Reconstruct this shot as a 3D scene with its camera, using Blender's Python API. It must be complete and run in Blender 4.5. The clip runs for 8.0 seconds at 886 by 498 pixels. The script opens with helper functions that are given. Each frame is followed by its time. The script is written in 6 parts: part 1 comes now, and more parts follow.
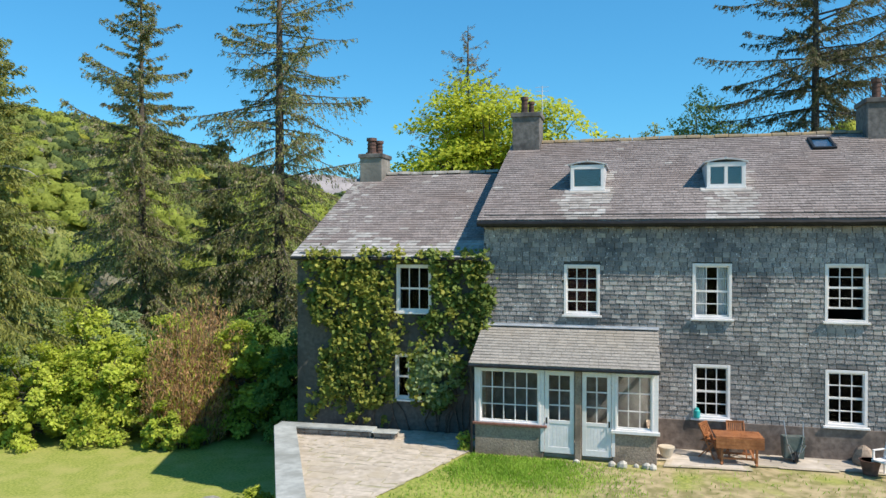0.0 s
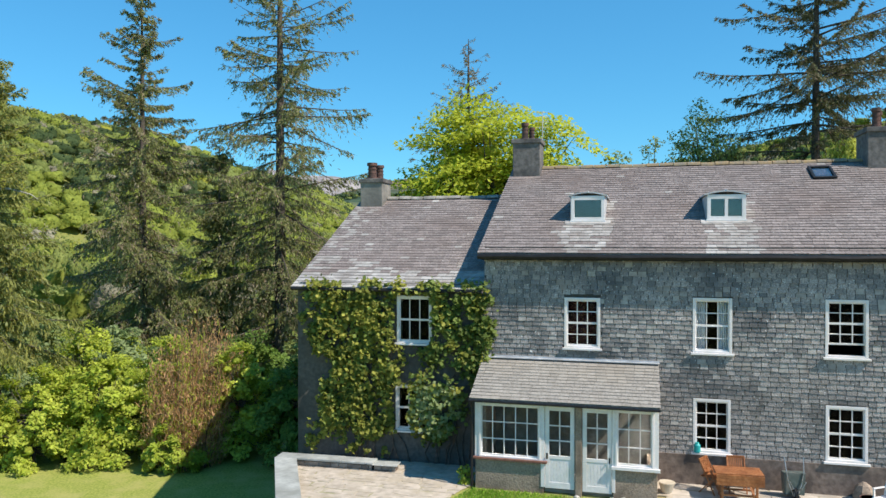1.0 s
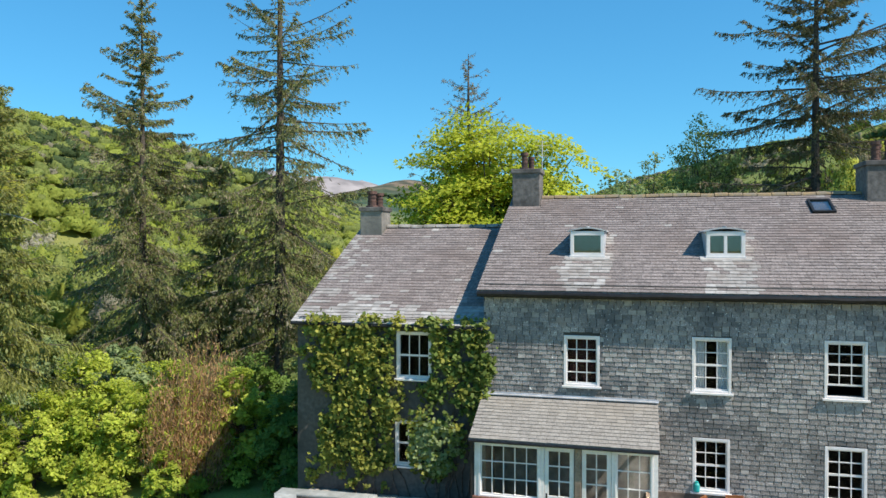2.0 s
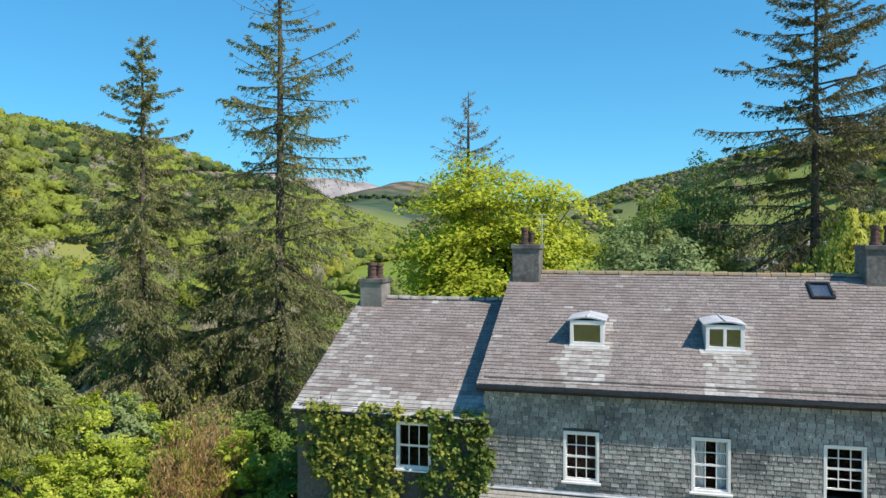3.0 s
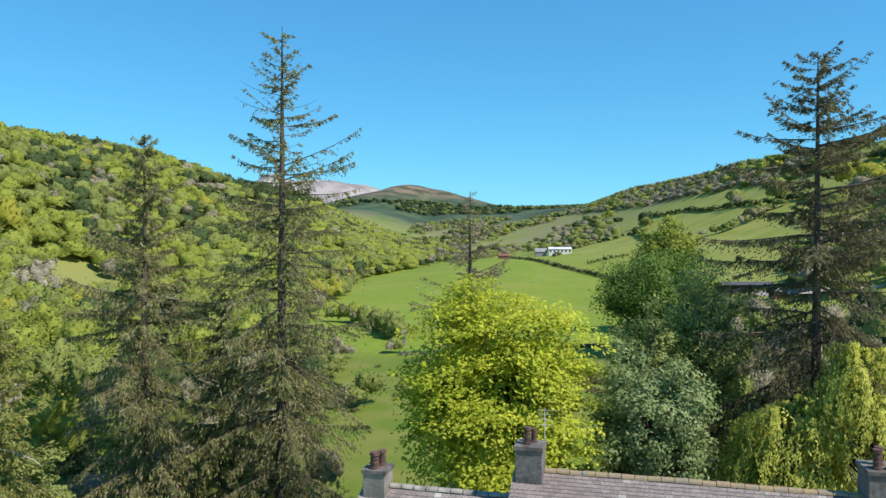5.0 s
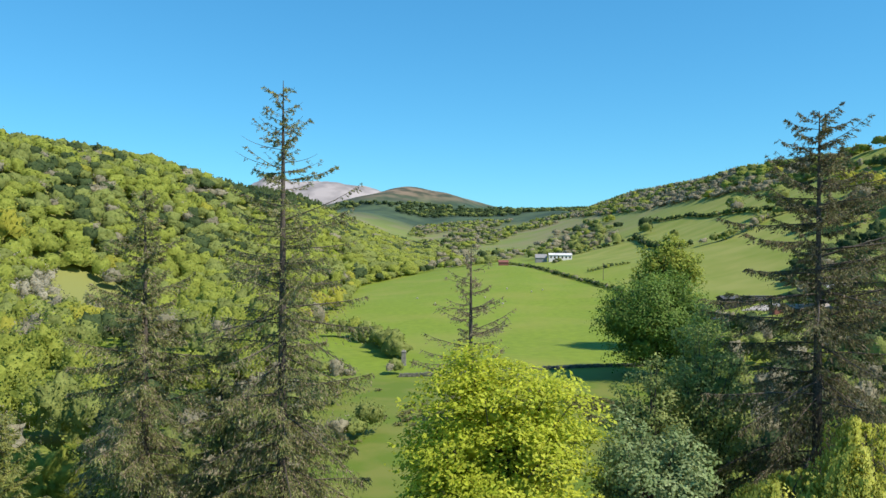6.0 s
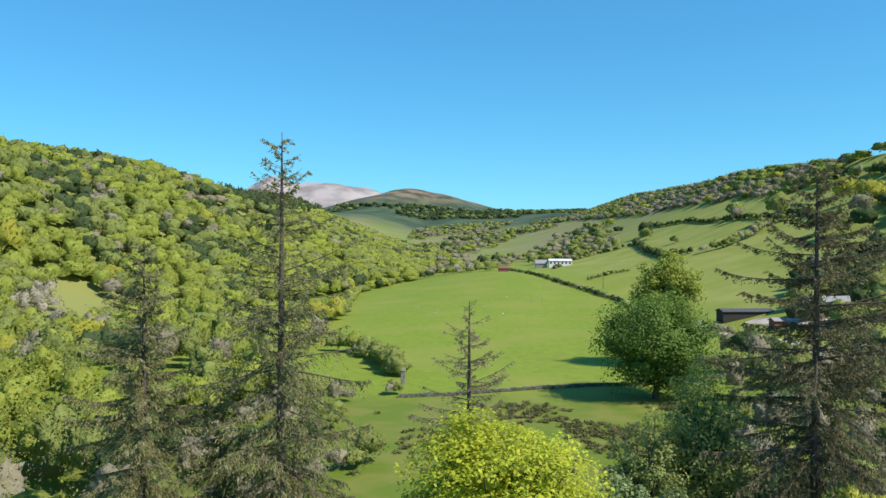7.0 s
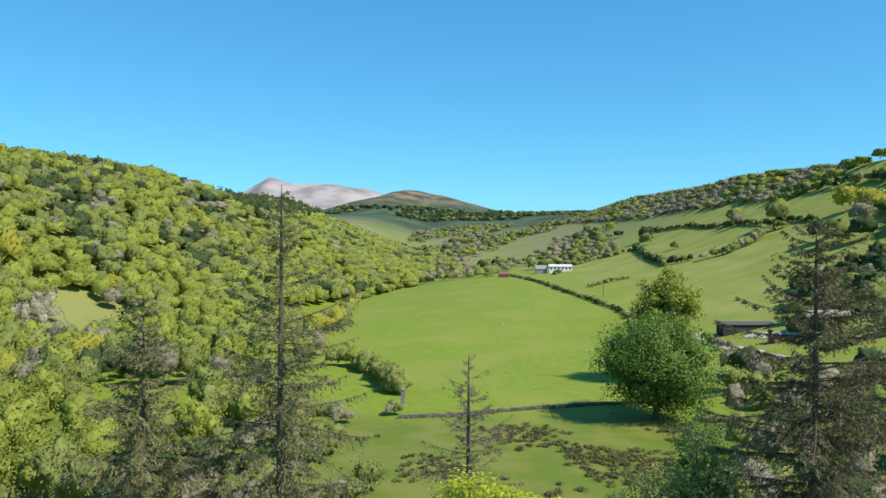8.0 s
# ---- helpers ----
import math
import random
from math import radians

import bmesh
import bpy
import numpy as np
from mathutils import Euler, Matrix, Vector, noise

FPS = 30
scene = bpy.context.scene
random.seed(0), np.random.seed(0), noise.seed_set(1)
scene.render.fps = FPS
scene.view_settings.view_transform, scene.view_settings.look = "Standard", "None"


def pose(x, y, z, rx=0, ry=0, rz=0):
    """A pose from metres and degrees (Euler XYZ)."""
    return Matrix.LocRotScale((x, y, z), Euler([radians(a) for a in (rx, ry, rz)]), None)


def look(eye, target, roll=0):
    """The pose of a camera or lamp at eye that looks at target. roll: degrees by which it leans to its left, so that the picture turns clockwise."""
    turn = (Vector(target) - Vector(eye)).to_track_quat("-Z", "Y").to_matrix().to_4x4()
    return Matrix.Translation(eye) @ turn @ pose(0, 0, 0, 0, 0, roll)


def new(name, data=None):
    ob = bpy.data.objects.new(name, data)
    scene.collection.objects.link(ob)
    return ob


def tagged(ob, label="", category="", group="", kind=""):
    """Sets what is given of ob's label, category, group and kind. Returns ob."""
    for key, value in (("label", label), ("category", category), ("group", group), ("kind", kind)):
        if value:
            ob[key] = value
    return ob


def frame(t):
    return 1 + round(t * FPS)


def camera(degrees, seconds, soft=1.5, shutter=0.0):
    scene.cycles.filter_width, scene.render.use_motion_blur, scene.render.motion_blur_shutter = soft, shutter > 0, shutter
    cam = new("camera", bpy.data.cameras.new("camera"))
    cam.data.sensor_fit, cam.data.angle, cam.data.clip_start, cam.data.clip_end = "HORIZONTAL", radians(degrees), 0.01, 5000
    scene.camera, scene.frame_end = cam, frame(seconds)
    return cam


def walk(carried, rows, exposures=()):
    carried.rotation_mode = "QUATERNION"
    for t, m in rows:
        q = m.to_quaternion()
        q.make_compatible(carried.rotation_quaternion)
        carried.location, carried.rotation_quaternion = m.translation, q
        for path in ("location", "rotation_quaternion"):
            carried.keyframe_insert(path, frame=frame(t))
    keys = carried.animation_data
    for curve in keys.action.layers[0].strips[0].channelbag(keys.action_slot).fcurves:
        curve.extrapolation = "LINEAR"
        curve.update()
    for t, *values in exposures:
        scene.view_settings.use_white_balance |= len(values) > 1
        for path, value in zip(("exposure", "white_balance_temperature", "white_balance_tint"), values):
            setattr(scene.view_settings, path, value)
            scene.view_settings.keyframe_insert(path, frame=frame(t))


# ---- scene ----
cam = camera(62.0, 8.0, soft=1.5)
METRES, EYE, TILT, LEAN, TURN = 24.0, 5.42, -0.7, 0.0, 0.0
ROWS = [
    (0.0, 0.0, 0.0, 0.0, 0.0, 0.0, -0.0),
    (0.5, -0.0001, -0.0002, 0.019, 0.02, 0.04, -0.0),
    (1.0, 0.0001, -0.0005, 0.0382, 0.04, 0.07, -0.01),
    (2.5, 0.001, -0.0022, 0.1283, 0.06, 0.14, -0.02),
    (3.0, 0.001, -0.003, 0.1959, 0.05, 0.17, -0.05),
    (3.5, 0.001, -0.004, 0.2654, 0.05, 0.2, -0.05),
    (4.0, 0.0003, -0.0046, 0.3495, 0.05, 0.25, -0.1),
    (4.5, -0.0016, -0.0055, 0.4204, 0.05, 0.27, -0.12),
    (6.0, -0.007, -0.0056, 0.6704, 0.07, 0.35, -0.23),
    (6.5, -0.0056, -0.0077, 0.7481, 0.06, 0.38, -0.25),
    (7.0, -0.0023, -0.0093, 0.8325, 0.08, 0.41, -0.25),
    (7.5, -0.0006, -0.0102, 0.912, 0.1, 0.43, -0.25),
    (8.0, -0.0002, -0.0122, 0.9996, 0.1, 0.45, -0.26),
]
walk(cam, [(t, pose(0, 0, EYE, TILT, LEAN, TURN) @ pose(METRES * x, METRES * y, METRES * z, 90 + pitch, roll, yaw)) for t, x, y, z, yaw, pitch, roll in ROWS])

# ---- light ----
SUN_U, SUN_V = 0.82, -0.24          # towards the sun, per metre of height: along the front, out from it
FACE = 14.68                        # the house front is turned by this much
ELEV = math.atan2(1.0, math.hypot(SUN_U, SUN_V))
sx = SUN_U * math.cos(radians(FACE)) + SUN_V * math.sin(radians(FACE))
sy = -SUN_U * math.sin(radians(FACE)) + SUN_V * math.cos(radians(FACE))
world = bpy.data.worlds.new("world")
scene.world = world
world.use_nodes = True
wn = world.node_tree.nodes
sky = wn.new("ShaderNodeTexSky")
sky.sky_type, sky.sun_disc = "NISHITA", False
sky.sun_elevation, sky.sun_rotation = ELEV, math.atan2(sx, sy)
sky.air_density, sky.dust_density, sky.ozone_density, sky.altitude = 1.0, 0.05, 3.2, 100
tone = wn.new("ShaderNodeHueSaturation")
tone.inputs["Hue"].default_value, tone.inputs["Saturation"].default_value = 0.494, 1.2
world.node_tree.links.new(sky.outputs[0], tone.inputs["Color"])
level = wn.new("ShaderNodeGamma")
level.inputs["Gamma"].default_value = 0.66
blue = wn.new("ShaderNodeMix")
blue.data_type, blue.blend_type = "RGBA", "MULTIPLY"
blue.inputs[0].default_value, blue.inputs[7].default_value = 1.0, (0.335, 0.785, 1.02, 1)
world.node_tree.links.new(tone.outputs[0], level.inputs["Color"])
world.node_tree.links.new(level.outputs[0], blue.inputs[6])
world.node_tree.links.new(blue.outputs[2], wn["Background"].inputs[0])
wn["Background"].inputs[1].default_value = 0.22
sun_data = bpy.data.lights.new("sun", "SUN")
sun_data.energy, sun_data.angle, sun_data.color = 5.0, radians(0.55), (1.0, 0.895, 0.765)
sun = new("sun", sun_data)
sun.matrix_world = look((sx * 60, sy * 60, 60), (0, 0, 0))
scene.view_settings.exposure = 0.4

# ---- materials ----


def material(name, a, b, c=None, grain=8.0, blotch=0.6, rough=0.85, bump=0.3, dist=0.02, leafy=0.0, by="", amount=0.25, metal=0.0, spec=0.3, lichen=None):
    """Two noises mix the colours a, b (grain) and c (blotches); by: 'object' or 'island' varies each piece."""
    m = bpy.data.materials.new(name)
    m.use_nodes = True
    t, n = m.node_tree, m.node_tree.nodes
    p = n["Principled BSDF"]
    p.inputs["Roughness"].default_value, p.inputs["Metallic"].default_value = rough, metal
    p.inputs["Specular IOR Level"].default_value = spec
    geo = n.new("ShaderNodeNewGeometry")
    pos = geo.outputs["Position"]

    def noise_at(scale, detail):
        k = n.new("ShaderNodeTexNoise")
        k.inputs["Scale"].default_value, k.inputs["Detail"].default_value = scale, detail
        t.links.new(pos, k.inputs["Vector"])
        return k.outputs[0]

    def mix(f, x, y):
        k = n.new("ShaderNodeMix")
        k.data_type = "RGBA"
        for s, v in ((k.inputs[0], f), (k.inputs[6], x), (k.inputs[7], y)):
            if isinstance(v, (tuple, float)):
                s.default_value = (*v, 1) if isinstance(v, tuple) else v
            else:
                t.links.new(v, s)
        return k.outputs[2]

    def ramp(f, lo, hi):
        k = n.new("ShaderNodeMapRange")
        k.inputs[1].default_value, k.inputs[2].default_value = lo, hi
        t.links.new(f, k.inputs[0])
        return k.outputs[0]

    fine = noise_at(grain, 5)
    col = mix(ramp(fine, 0.33, 0.67), a, b)
    if c:
        col = mix(ramp(noise_at(blotch, 3), 0.45, 0.72), col, c)
    if lichen:
        col = mix(ramp(noise_at(17.0, 2), 0.66, 0.71), col, lichen)
    if by:
        src = n.new("ShaderNodeObjectInfo").outputs["Random"] if by == "object" else geo.outputs["Random Per Island"]
        h = n.new("ShaderNodeHueSaturation")
        k = n.new("ShaderNodeMapRange")
        k.inputs[3].default_value, k.inputs[4].default_value = 1 - amount, 1 + amount
        t.links.new(src, k.inputs[0])
        t.links.new(k.outputs[0], h.inputs["Value"])
        t.links.new(col, h.inputs["Color"])
        col = h.outputs[0]
    t.links.new(col, p.inputs["Base Color"])
    if bump:
        k = n.new("ShaderNodeBump")
        k.inputs["Strength"].default_value, k.inputs["Distance"].default_value = bump, dist
        t.links.new(fine, k.inputs["Height"])
        t.links.new(k.outputs[0], p.inputs["Normal"])
    if leafy:
        tr = n.new("ShaderNodeBsdfTranslucent")
        t.links.new(col, tr.inputs[0])
        s = n.new("ShaderNodeMixShader")
        s.inputs[0].default_value = leafy
        t.links.new(p.outputs[0], s.inputs[1])
        t.links.new(tr.outputs[0], s.inputs[2])
        t.links.new(s.outputs[0], n["Material Output"].inputs[0])
    return m


def leaf_material(name, a, b, amount=0.3, leafy=0.35):
    return material(name, a, b, grain=0.9, rough=0.6, bump=0, leafy=leafy, by="island", amount=amount, spec=0.25)


def glass_material(name, ior=1.14):
    m = bpy.data.materials.new(name)
    m.use_nodes = True
    p = m.node_tree.nodes["Principled BSDF"]
    p.inputs["Base Color"].default_value = (0.9, 0.92, 0.93, 1)
    p.inputs["Transmission Weight"].default_value, p.inputs["Roughness"].default_value, p.inputs["IOR"].default_value = 1.0, 0.02, ior
    return m


GLASS = glass_material("window_glass")
COATED = glass_material("coated_glass", 1.75)
WHITE = material("white_paint", (0.72, 0.69, 0.69), (0.8, 0.77, 0.765), (0.64, 0.63, 0.6), grain=14, blotch=1.5, rough=0.45, bump=0.08)
RENDER = material("grey_render", (0.065, 0.065, 0.06), (0.11, 0.106, 0.098), (0.045, 0.045, 0.042), grain=9, blotch=0.8, bump=0.5)
RENDER_TAN = material("pebble_render", (0.24, 0.185, 0.14), (0.38, 0.3, 0.235), (0.15, 0.12, 0.095), grain=22, blotch=1.5, bump=0.7)
PLINTH = material("stained_plinth", (0.13, 0.1, 0.085), (0.24, 0.19, 0.16), (0.07, 0.06, 0.055), grain=7, blotch=1.2, bump=0.6)
SLATE_WALL = material("hung_slate", (0.155, 0.138, 0.13), (0.38, 0.345, 0.325), (0.1, 0.09, 0.088), grain=28, blotch=0.6, rough=0.4, bump=0.4, by="island", amount=0.36, spec=0.55, lichen=(0.55, 0.54, 0.52))
SLATE_ROOF = material("roof_slate", (0.145, 0.122, 0.115), (0.295, 0.26, 0.247), (0.19, 0.155, 0.142), grain=16, blotch=0.5, rough=0.75, bump=0.3, by="island", amount=0.17, lichen=(0.4, 0.385, 0.36))
SLATE_WASH = material("limewashed_slate", (0.33, 0.315, 0.3), (0.47, 0.455, 0.435), (0.22, 0.2, 0.185), grain=5, blotch=1.3, rough=0.8, bump=0.3, by="island", amount=0.15)
SLATE_PIECES = [material("single_" + k, *c, by="object", amount=v, **o) for k, c, v, o in (
    ("hung_slate", ((0.155, 0.138, 0.13), (0.38, 0.345, 0.325), (0.1, 0.09, 0.088)), 0.3, dict(grain=28, blotch=0.6, rough=0.4, bump=0.4, spec=0.55, lichen=(0.52, 0.51, 0.5))),
    ("roof_slate", ((0.145, 0.122, 0.115), (0.295, 0.26, 0.247), (0.19, 0.155, 0.142)), 0.17, dict(grain=16, blotch=0.5, rough=0.75, bump=0.3, lichen=(0.4, 0.385, 0.36))))]
MOSS = material("mossy_ridge", (0.22, 0.18, 0.13), (0.34, 0.24, 0.12), (0.2, 0.19, 0.16), grain=9, blotch=2, bump=0.6)
STONE = material("grey_stone", (0.2, 0.19, 0.17), (0.34, 0.32, 0.29), (0.14, 0.135, 0.12), grain=6, blotch=1.5, bump=0.6, by="island", amount=0.25)
PAVING = material("worn_paving", (0.34, 0.29, 0.24), (0.5, 0.44, 0.37), (0.27, 0.24, 0.2), grain=3, blotch=0.9, bump=0.35, by="island", amount=0.15)
BARK = material("dark_bark", (0.05, 0.042, 0.035), (0.12, 0.1, 0.085), grain=9, bump=0.8)
SOOT = material("sooty_render", (0.1, 0.095, 0.09), (0.2, 0.185, 0.175), (0.06, 0.055, 0.055), grain=7, blotch=1.4, bump=0.5)
POT = material("clay_pot", (0.075, 0.045, 0.04), (0.15, 0.085, 0.07), (0.045, 0.035, 0.032), grain=9, blotch=3, bump=0.3)
DARK = material("dark_gutter", (0.008, 0.008, 0.009), (0.018, 0.018, 0.019), grain=8, rough=0.5, bump=0.1)
TEAK = material("oiled_teak", (0.26, 0.095, 0.035), (0.4, 0.17, 0.07), (0.2, 0.075, 0.03), grain=13, blotch=3, rough=0.5, bump=0.2)
LEAD = material("grey_lead", (0.42, 0.43, 0.45), (0.55, 0.56, 0.58), (0.36, 0.37, 0.39), grain=6, blotch=2, rough=0.55, bump=0.15)
# near-black: the gloom of the unlit rooms is put into this colour
DIMMED_PLASTER = material("dimmed_plaster", (0.04, 0.036, 0.036), (0.06, 0.055, 0.055), grain=3, bump=0.1)
CLOTH = material("white_curtain", (0.62, 0.63, 0.64), (0.75, 0.75, 0.75), grain=6, rough=0.9, bump=0.1)
SPRUCE = leaf_material("spruce_needles", (0.17, 0.195, 0.07), (0.31, 0.33, 0.125), 0.35, 0.45)
SPRUCE_BROWN = leaf_material("browning_spruce", (0.23, 0.19, 0.125), (0.35, 0.29, 0.195), 0.35, 0.4)
BEECH = leaf_material("beech_leaf", (0.36, 0.43, 0.04), (0.54, 0.58, 0.065), 0.25, 0.5)
WHITEBEAM = leaf_material("pale_leaf", (0.17, 0.245, 0.085), (0.3, 0.37, 0.17), 0.25, 0.4)
ASH = leaf_material("ash_leaf", (0.24, 0.3, 0.085), (0.36, 0.41, 0.14), 0.25, 0.5)
WILLOW = leaf_material("willow_leaf", (0.4, 0.44, 0.07), (0.55, 0.57, 0.12), 0.22, 0.45)
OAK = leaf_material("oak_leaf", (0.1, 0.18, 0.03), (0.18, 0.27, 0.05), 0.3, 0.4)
SHRUB = leaf_material("laurel_leaf", (0.33, 0.41, 0.05), (0.52, 0.58, 0.09), 0.35, 0.5)
BROWN_SHRUB = leaf_material("bronze_leaf", (0.42, 0.25, 0.12), (0.58, 0.37, 0.19), 0.3, 0.45)
IVY = leaf_material("creeper_leaf", (0.16, 0.19, 0.035), (0.36, 0.355, 0.065), 0.4, 0.4)
WOODS = [material("wood_leaf_" + k, a, b, grain=0.8, rough=0.8, bump=0.7, dist=0.9, leafy=0.4, by="island", amount=0.14, spec=0.1) for k, a, b in (
    ("lime", (0.215, 0.265, 0.045), (0.345, 0.395, 0.08)), ("green", (0.18, 0.225, 0.06), (0.285, 0.33, 0.1)),
    ("gold", (0.3, 0.31, 0.045), (0.4, 0.4, 0.07)), ("bare", (0.25, 0.235, 0.16), (0.37, 0.345, 0.24)), ("dark", (0.05, 0.085, 0.035), (0.1, 0.14, 0.055)))]

# ---- building blocks ----
HOUSE = pose(6.97, 20.2, 0, 0, 0, -FACE)      # u along the front, v into the house


class Solid:
    """Gathers faces, then becomes one mesh."""

    def __init__(self):
        self.v, self.f, self.m = [], [], []

    def face(self, pts, mat=0):
        k = len(self.v)
        self.v.extend(tuple(p) for p in pts)
        self.f.append(tuple(range(k, k + len(pts))))
        self.m.append(mat)

    def hexa(self, p, mat=0):
        """p: four points below, the same four above."""
        k = len(self.v)
        self.v.extend(tuple(q) for q in p)
        for q in ((3, 2, 1, 0), (4, 5, 6, 7), (0, 1, 5, 4), (1, 2, 6, 5), (2, 3, 7, 6), (3, 0, 4, 7)):
            self.f.append(tuple(k + i for i in q))
            self.m.append(mat)

    def box(self, x0, x1, y0, y1, z0, z1, mat=0):
        self.hexa([(x0, y0, z0), (x1, y0, z0), (x1, y1, z0), (x0, y1, z0), (x0, y0, z1), (x1, y0, z1), (x1, y1, z1), (x0, y1, z1)], mat)

    def tube(self, pts, radii, sides=7, cap=True, mat=0):
        rings = []
        for i, p in enumerate(pts):
            p = Vector([float(c) for c in p])
            d = (Vector(pts[min(i + 1, len(pts) - 1)]) - Vector(pts[max(i - 1, 0)])).normalized()
            a = d.cross(Vector((0, 0, 1)) if abs(d.z) < 0.9 else Vector((1, 0, 0))).normalized()
            b = d.cross(a)
            k = len(self.v)
            self.v.extend(tuple(p + float(radii[i]) * (math.cos(2 * math.pi * j / sides) * a + math.sin(2 * math.pi * j / sides) * b)) for j in range(sides))
            rings.append(k)
        for r0, r1 in zip(rings, rings[1:]):
            for j in range(sides):
                self.f.append((r0 + j, r0 + (j + 1) % sides, r1 + (j + 1) % sides, r1 + j))
                self.m.append(mat)
        if cap:
            self.f.append(tuple(rings[0] + j for j in reversed(range(sides))))
            self.f.append(tuple(rings[-1] + j for j in range(sides)))
            self.m.extend((mat, mat))

    def data(self, name, mats):
        me = bpy.data.meshes.new(name)
        me.from_pydata(self.v, [], self.f)
        for m in (mats if isinstance(mats, (list, tuple)) else [mats]):
            me.materials.append(m)
        if any(self.m):
            me.polygons.foreach_set("material_index", self.m)
        return me

    def part(self, name, mats, parent=None, label="", bevel=0.0, smooth=False):
        ob = new(name, self.data(name, mats))
        ob.parent = parent
        if smooth:
            ob.data.polygons.foreach_set("use_smooth", [True] * len(self.f))
        if bevel:
            k = ob.modifiers.new("bevel", "BEVEL")
            k.width, k.segments, k.limit_method = bevel, 2, "ANGLE"
        return tagged(ob, label=label)


def thing(name, m, label, category, group="", kind=""):
    ob = new(name)
    ob.matrix_world = m
    return tagged(ob, label, category, group, kind)


def quads(name, corners, mats, parent=None, index=None, normals=None):
    """corners: an n x 4 x 3 array; one mesh of n loose leaves; normals: one for each corner, for rounded masses."""
    n = len(corners)
    me = bpy.data.meshes.new(name)
    me.vertices.add(4 * n), me.loops.add(4 * n), me.polygons.add(n)
    me.vertices.foreach_set("co", np.ascontiguousarray(corners, dtype=np.float32).ravel())
    me.loops.foreach_set("vertex_index", np.arange(4 * n, dtype=np.int32))
    me.polygons.foreach_set("loop_start", np.arange(0, 4 * n, 4, dtype=np.int32))
    for m in (mats if isinstance(mats, (list, tuple)) else [mats]):
        me.materials.append(m)
    if index is not None:
        me.polygons.foreach_set("material_index", np.asarray(index, dtype=np.int32))
    me.update(calc_edges=True)
    me.validate()
    if normals is not None:
        me.normals_split_custom_set_from_vertices(np.ascontiguousarray(normals, dtype=np.float32).reshape(-1, 3))
    ob = new(name, me)
    ob.parent = parent
    return ob


def facing(q, out, soft):
    """Turns leaves so that they face out, and gives their corner normals, rounded towards out."""
    n = unit(np.cross(q[:, 1] - q[:, 0], q[:, 3] - q[:, 0]))
    back = np.sum(n * out, 1) < 0
    q[back] = q[back][:, [0, 3, 2, 1]]
    n[back] = -n[back]
    n = unit(n * (1 - soft) + out * soft)
    return q, np.repeat(n[:, None, :], 4, 1)


def unit(a):
    return a / np.maximum(np.linalg.norm(a, axis=-1, keepdims=True), 1e-6)


def leaves_at(rng, p, size, out=None, ratio=0.55, flat=0.0, hang=0.0, along=None):
    """Diamond leaves at the points p that face out; flat: how level they lie; hang: how far their tips drop; along: the ways of their twigs."""
    n = len(p)
    nor = unit(0.55 * rng.normal(size=(n, 3)) + np.array([0, 0, 0.5 * flat]) + (0 if out is None else 0.9 * out))
    d = rng.normal(size=(n, 3)) * (1.0 if along is None else 0.55) + (0 if along is None else along) + np.array([0, 0, -hang])
    w = unit(np.cross(nor, d))
    d = unit(d - nor * np.sum(d * nor, 1, keepdims=True) * (0.8 if along is None else 0.2))
    s = (size * rng.uniform(0.6, 1.3, n))[:, None]
    return np.stack([p - d * s * 0.5, p + w * s * ratio * 0.5, p + d * s * 0.5, p - w * s * ratio * 0.5], 1)


def cube_ball(n):
    """Quads of a ball cut like a cube, n x n to a side."""
    t = np.linspace(-1, 1, n + 1)
    a, b = np.meshgrid(t[:-1], t[:-1])
    h = 2.0 / n
    base = np.stack([np.stack([a + i * h, b + j * h, np.ones_like(a)], -1).reshape(-1, 3) for i, j in ((0, 0), (1, 0), (1, 1), (0, 1))], 1)
    sides = []
    for k in range(3):
        q = np.roll(base, k, axis=2)
        sides += [q, -q[:, ::-1]]
    return unit(np.concatenate(sides))


BALLS = {n: cube_ball(n) for n in (2, 3, 5)}


def lump(rng, centre, radii, n=3, stir=0.42):
    """An uneven leafy mass that fills a crown from within."""
    b = BALLS[n]
    a = rng.uniform(0, 6.28, 4)
    k = 1 + 0.22 * np.sin(4.1 * b[..., 0] + a[0]) * np.sin(3.7 * b[..., 1] + a[1]) + 0.16 * np.sin(6.3 * b[..., 2] + a[2] + 3 * b[..., 0])
    nor = unit(b / np.asarray(radii)) + rng.normal(size=(len(b), 1, 3)) * stir
    return centre + b * k[..., None] * radii, unit(nor)


def ball_grid(n):
    """The same ball with shared corners: points and quads, without its underside."""
    q = cube_ball(n)
    v, inv = np.unique(q.reshape(-1, 3).round(5), axis=0, return_inverse=True)
    f = inv.reshape(-1, 4)
    return v, f[v[f][:, :, 2].mean(1) > -0.45]


GRIDS = {n: ball_grid(n) for n in (3, 4, 6, 8)}


def dome(rng, n, lobes, rough=1.0):
    """A closed crown swelling into lobes: points on about the unit ball, quads and normals."""
    v, f = GRIDS[n]
    c = unit(rng.normal(size=(lobes, 3)) + np.array([0, 0, 0.35]))
    k = 0.62 + (0.36 * np.exp(9.0 * (v @ c.T - 1)) * rng.uniform(0.5, 1.3, lobes)).max(1) + 0.08 * rough * rng.normal(size=len(v))
    p = v * k[:, None]
    fn = np.cross(p[f[:, 2]] - p[f[:, 0]], p[f[:, 3]] - p[f[:, 1]])
    nor = np.zeros_like(p)
    for j in range(4):
        np.add.at(nor, f[:, j], fn)
    flip = np.sign(np.sum(nor * v, 1, keepdims=True))
    return p, f, unit(unit(nor * flip) + 0.25 * v)


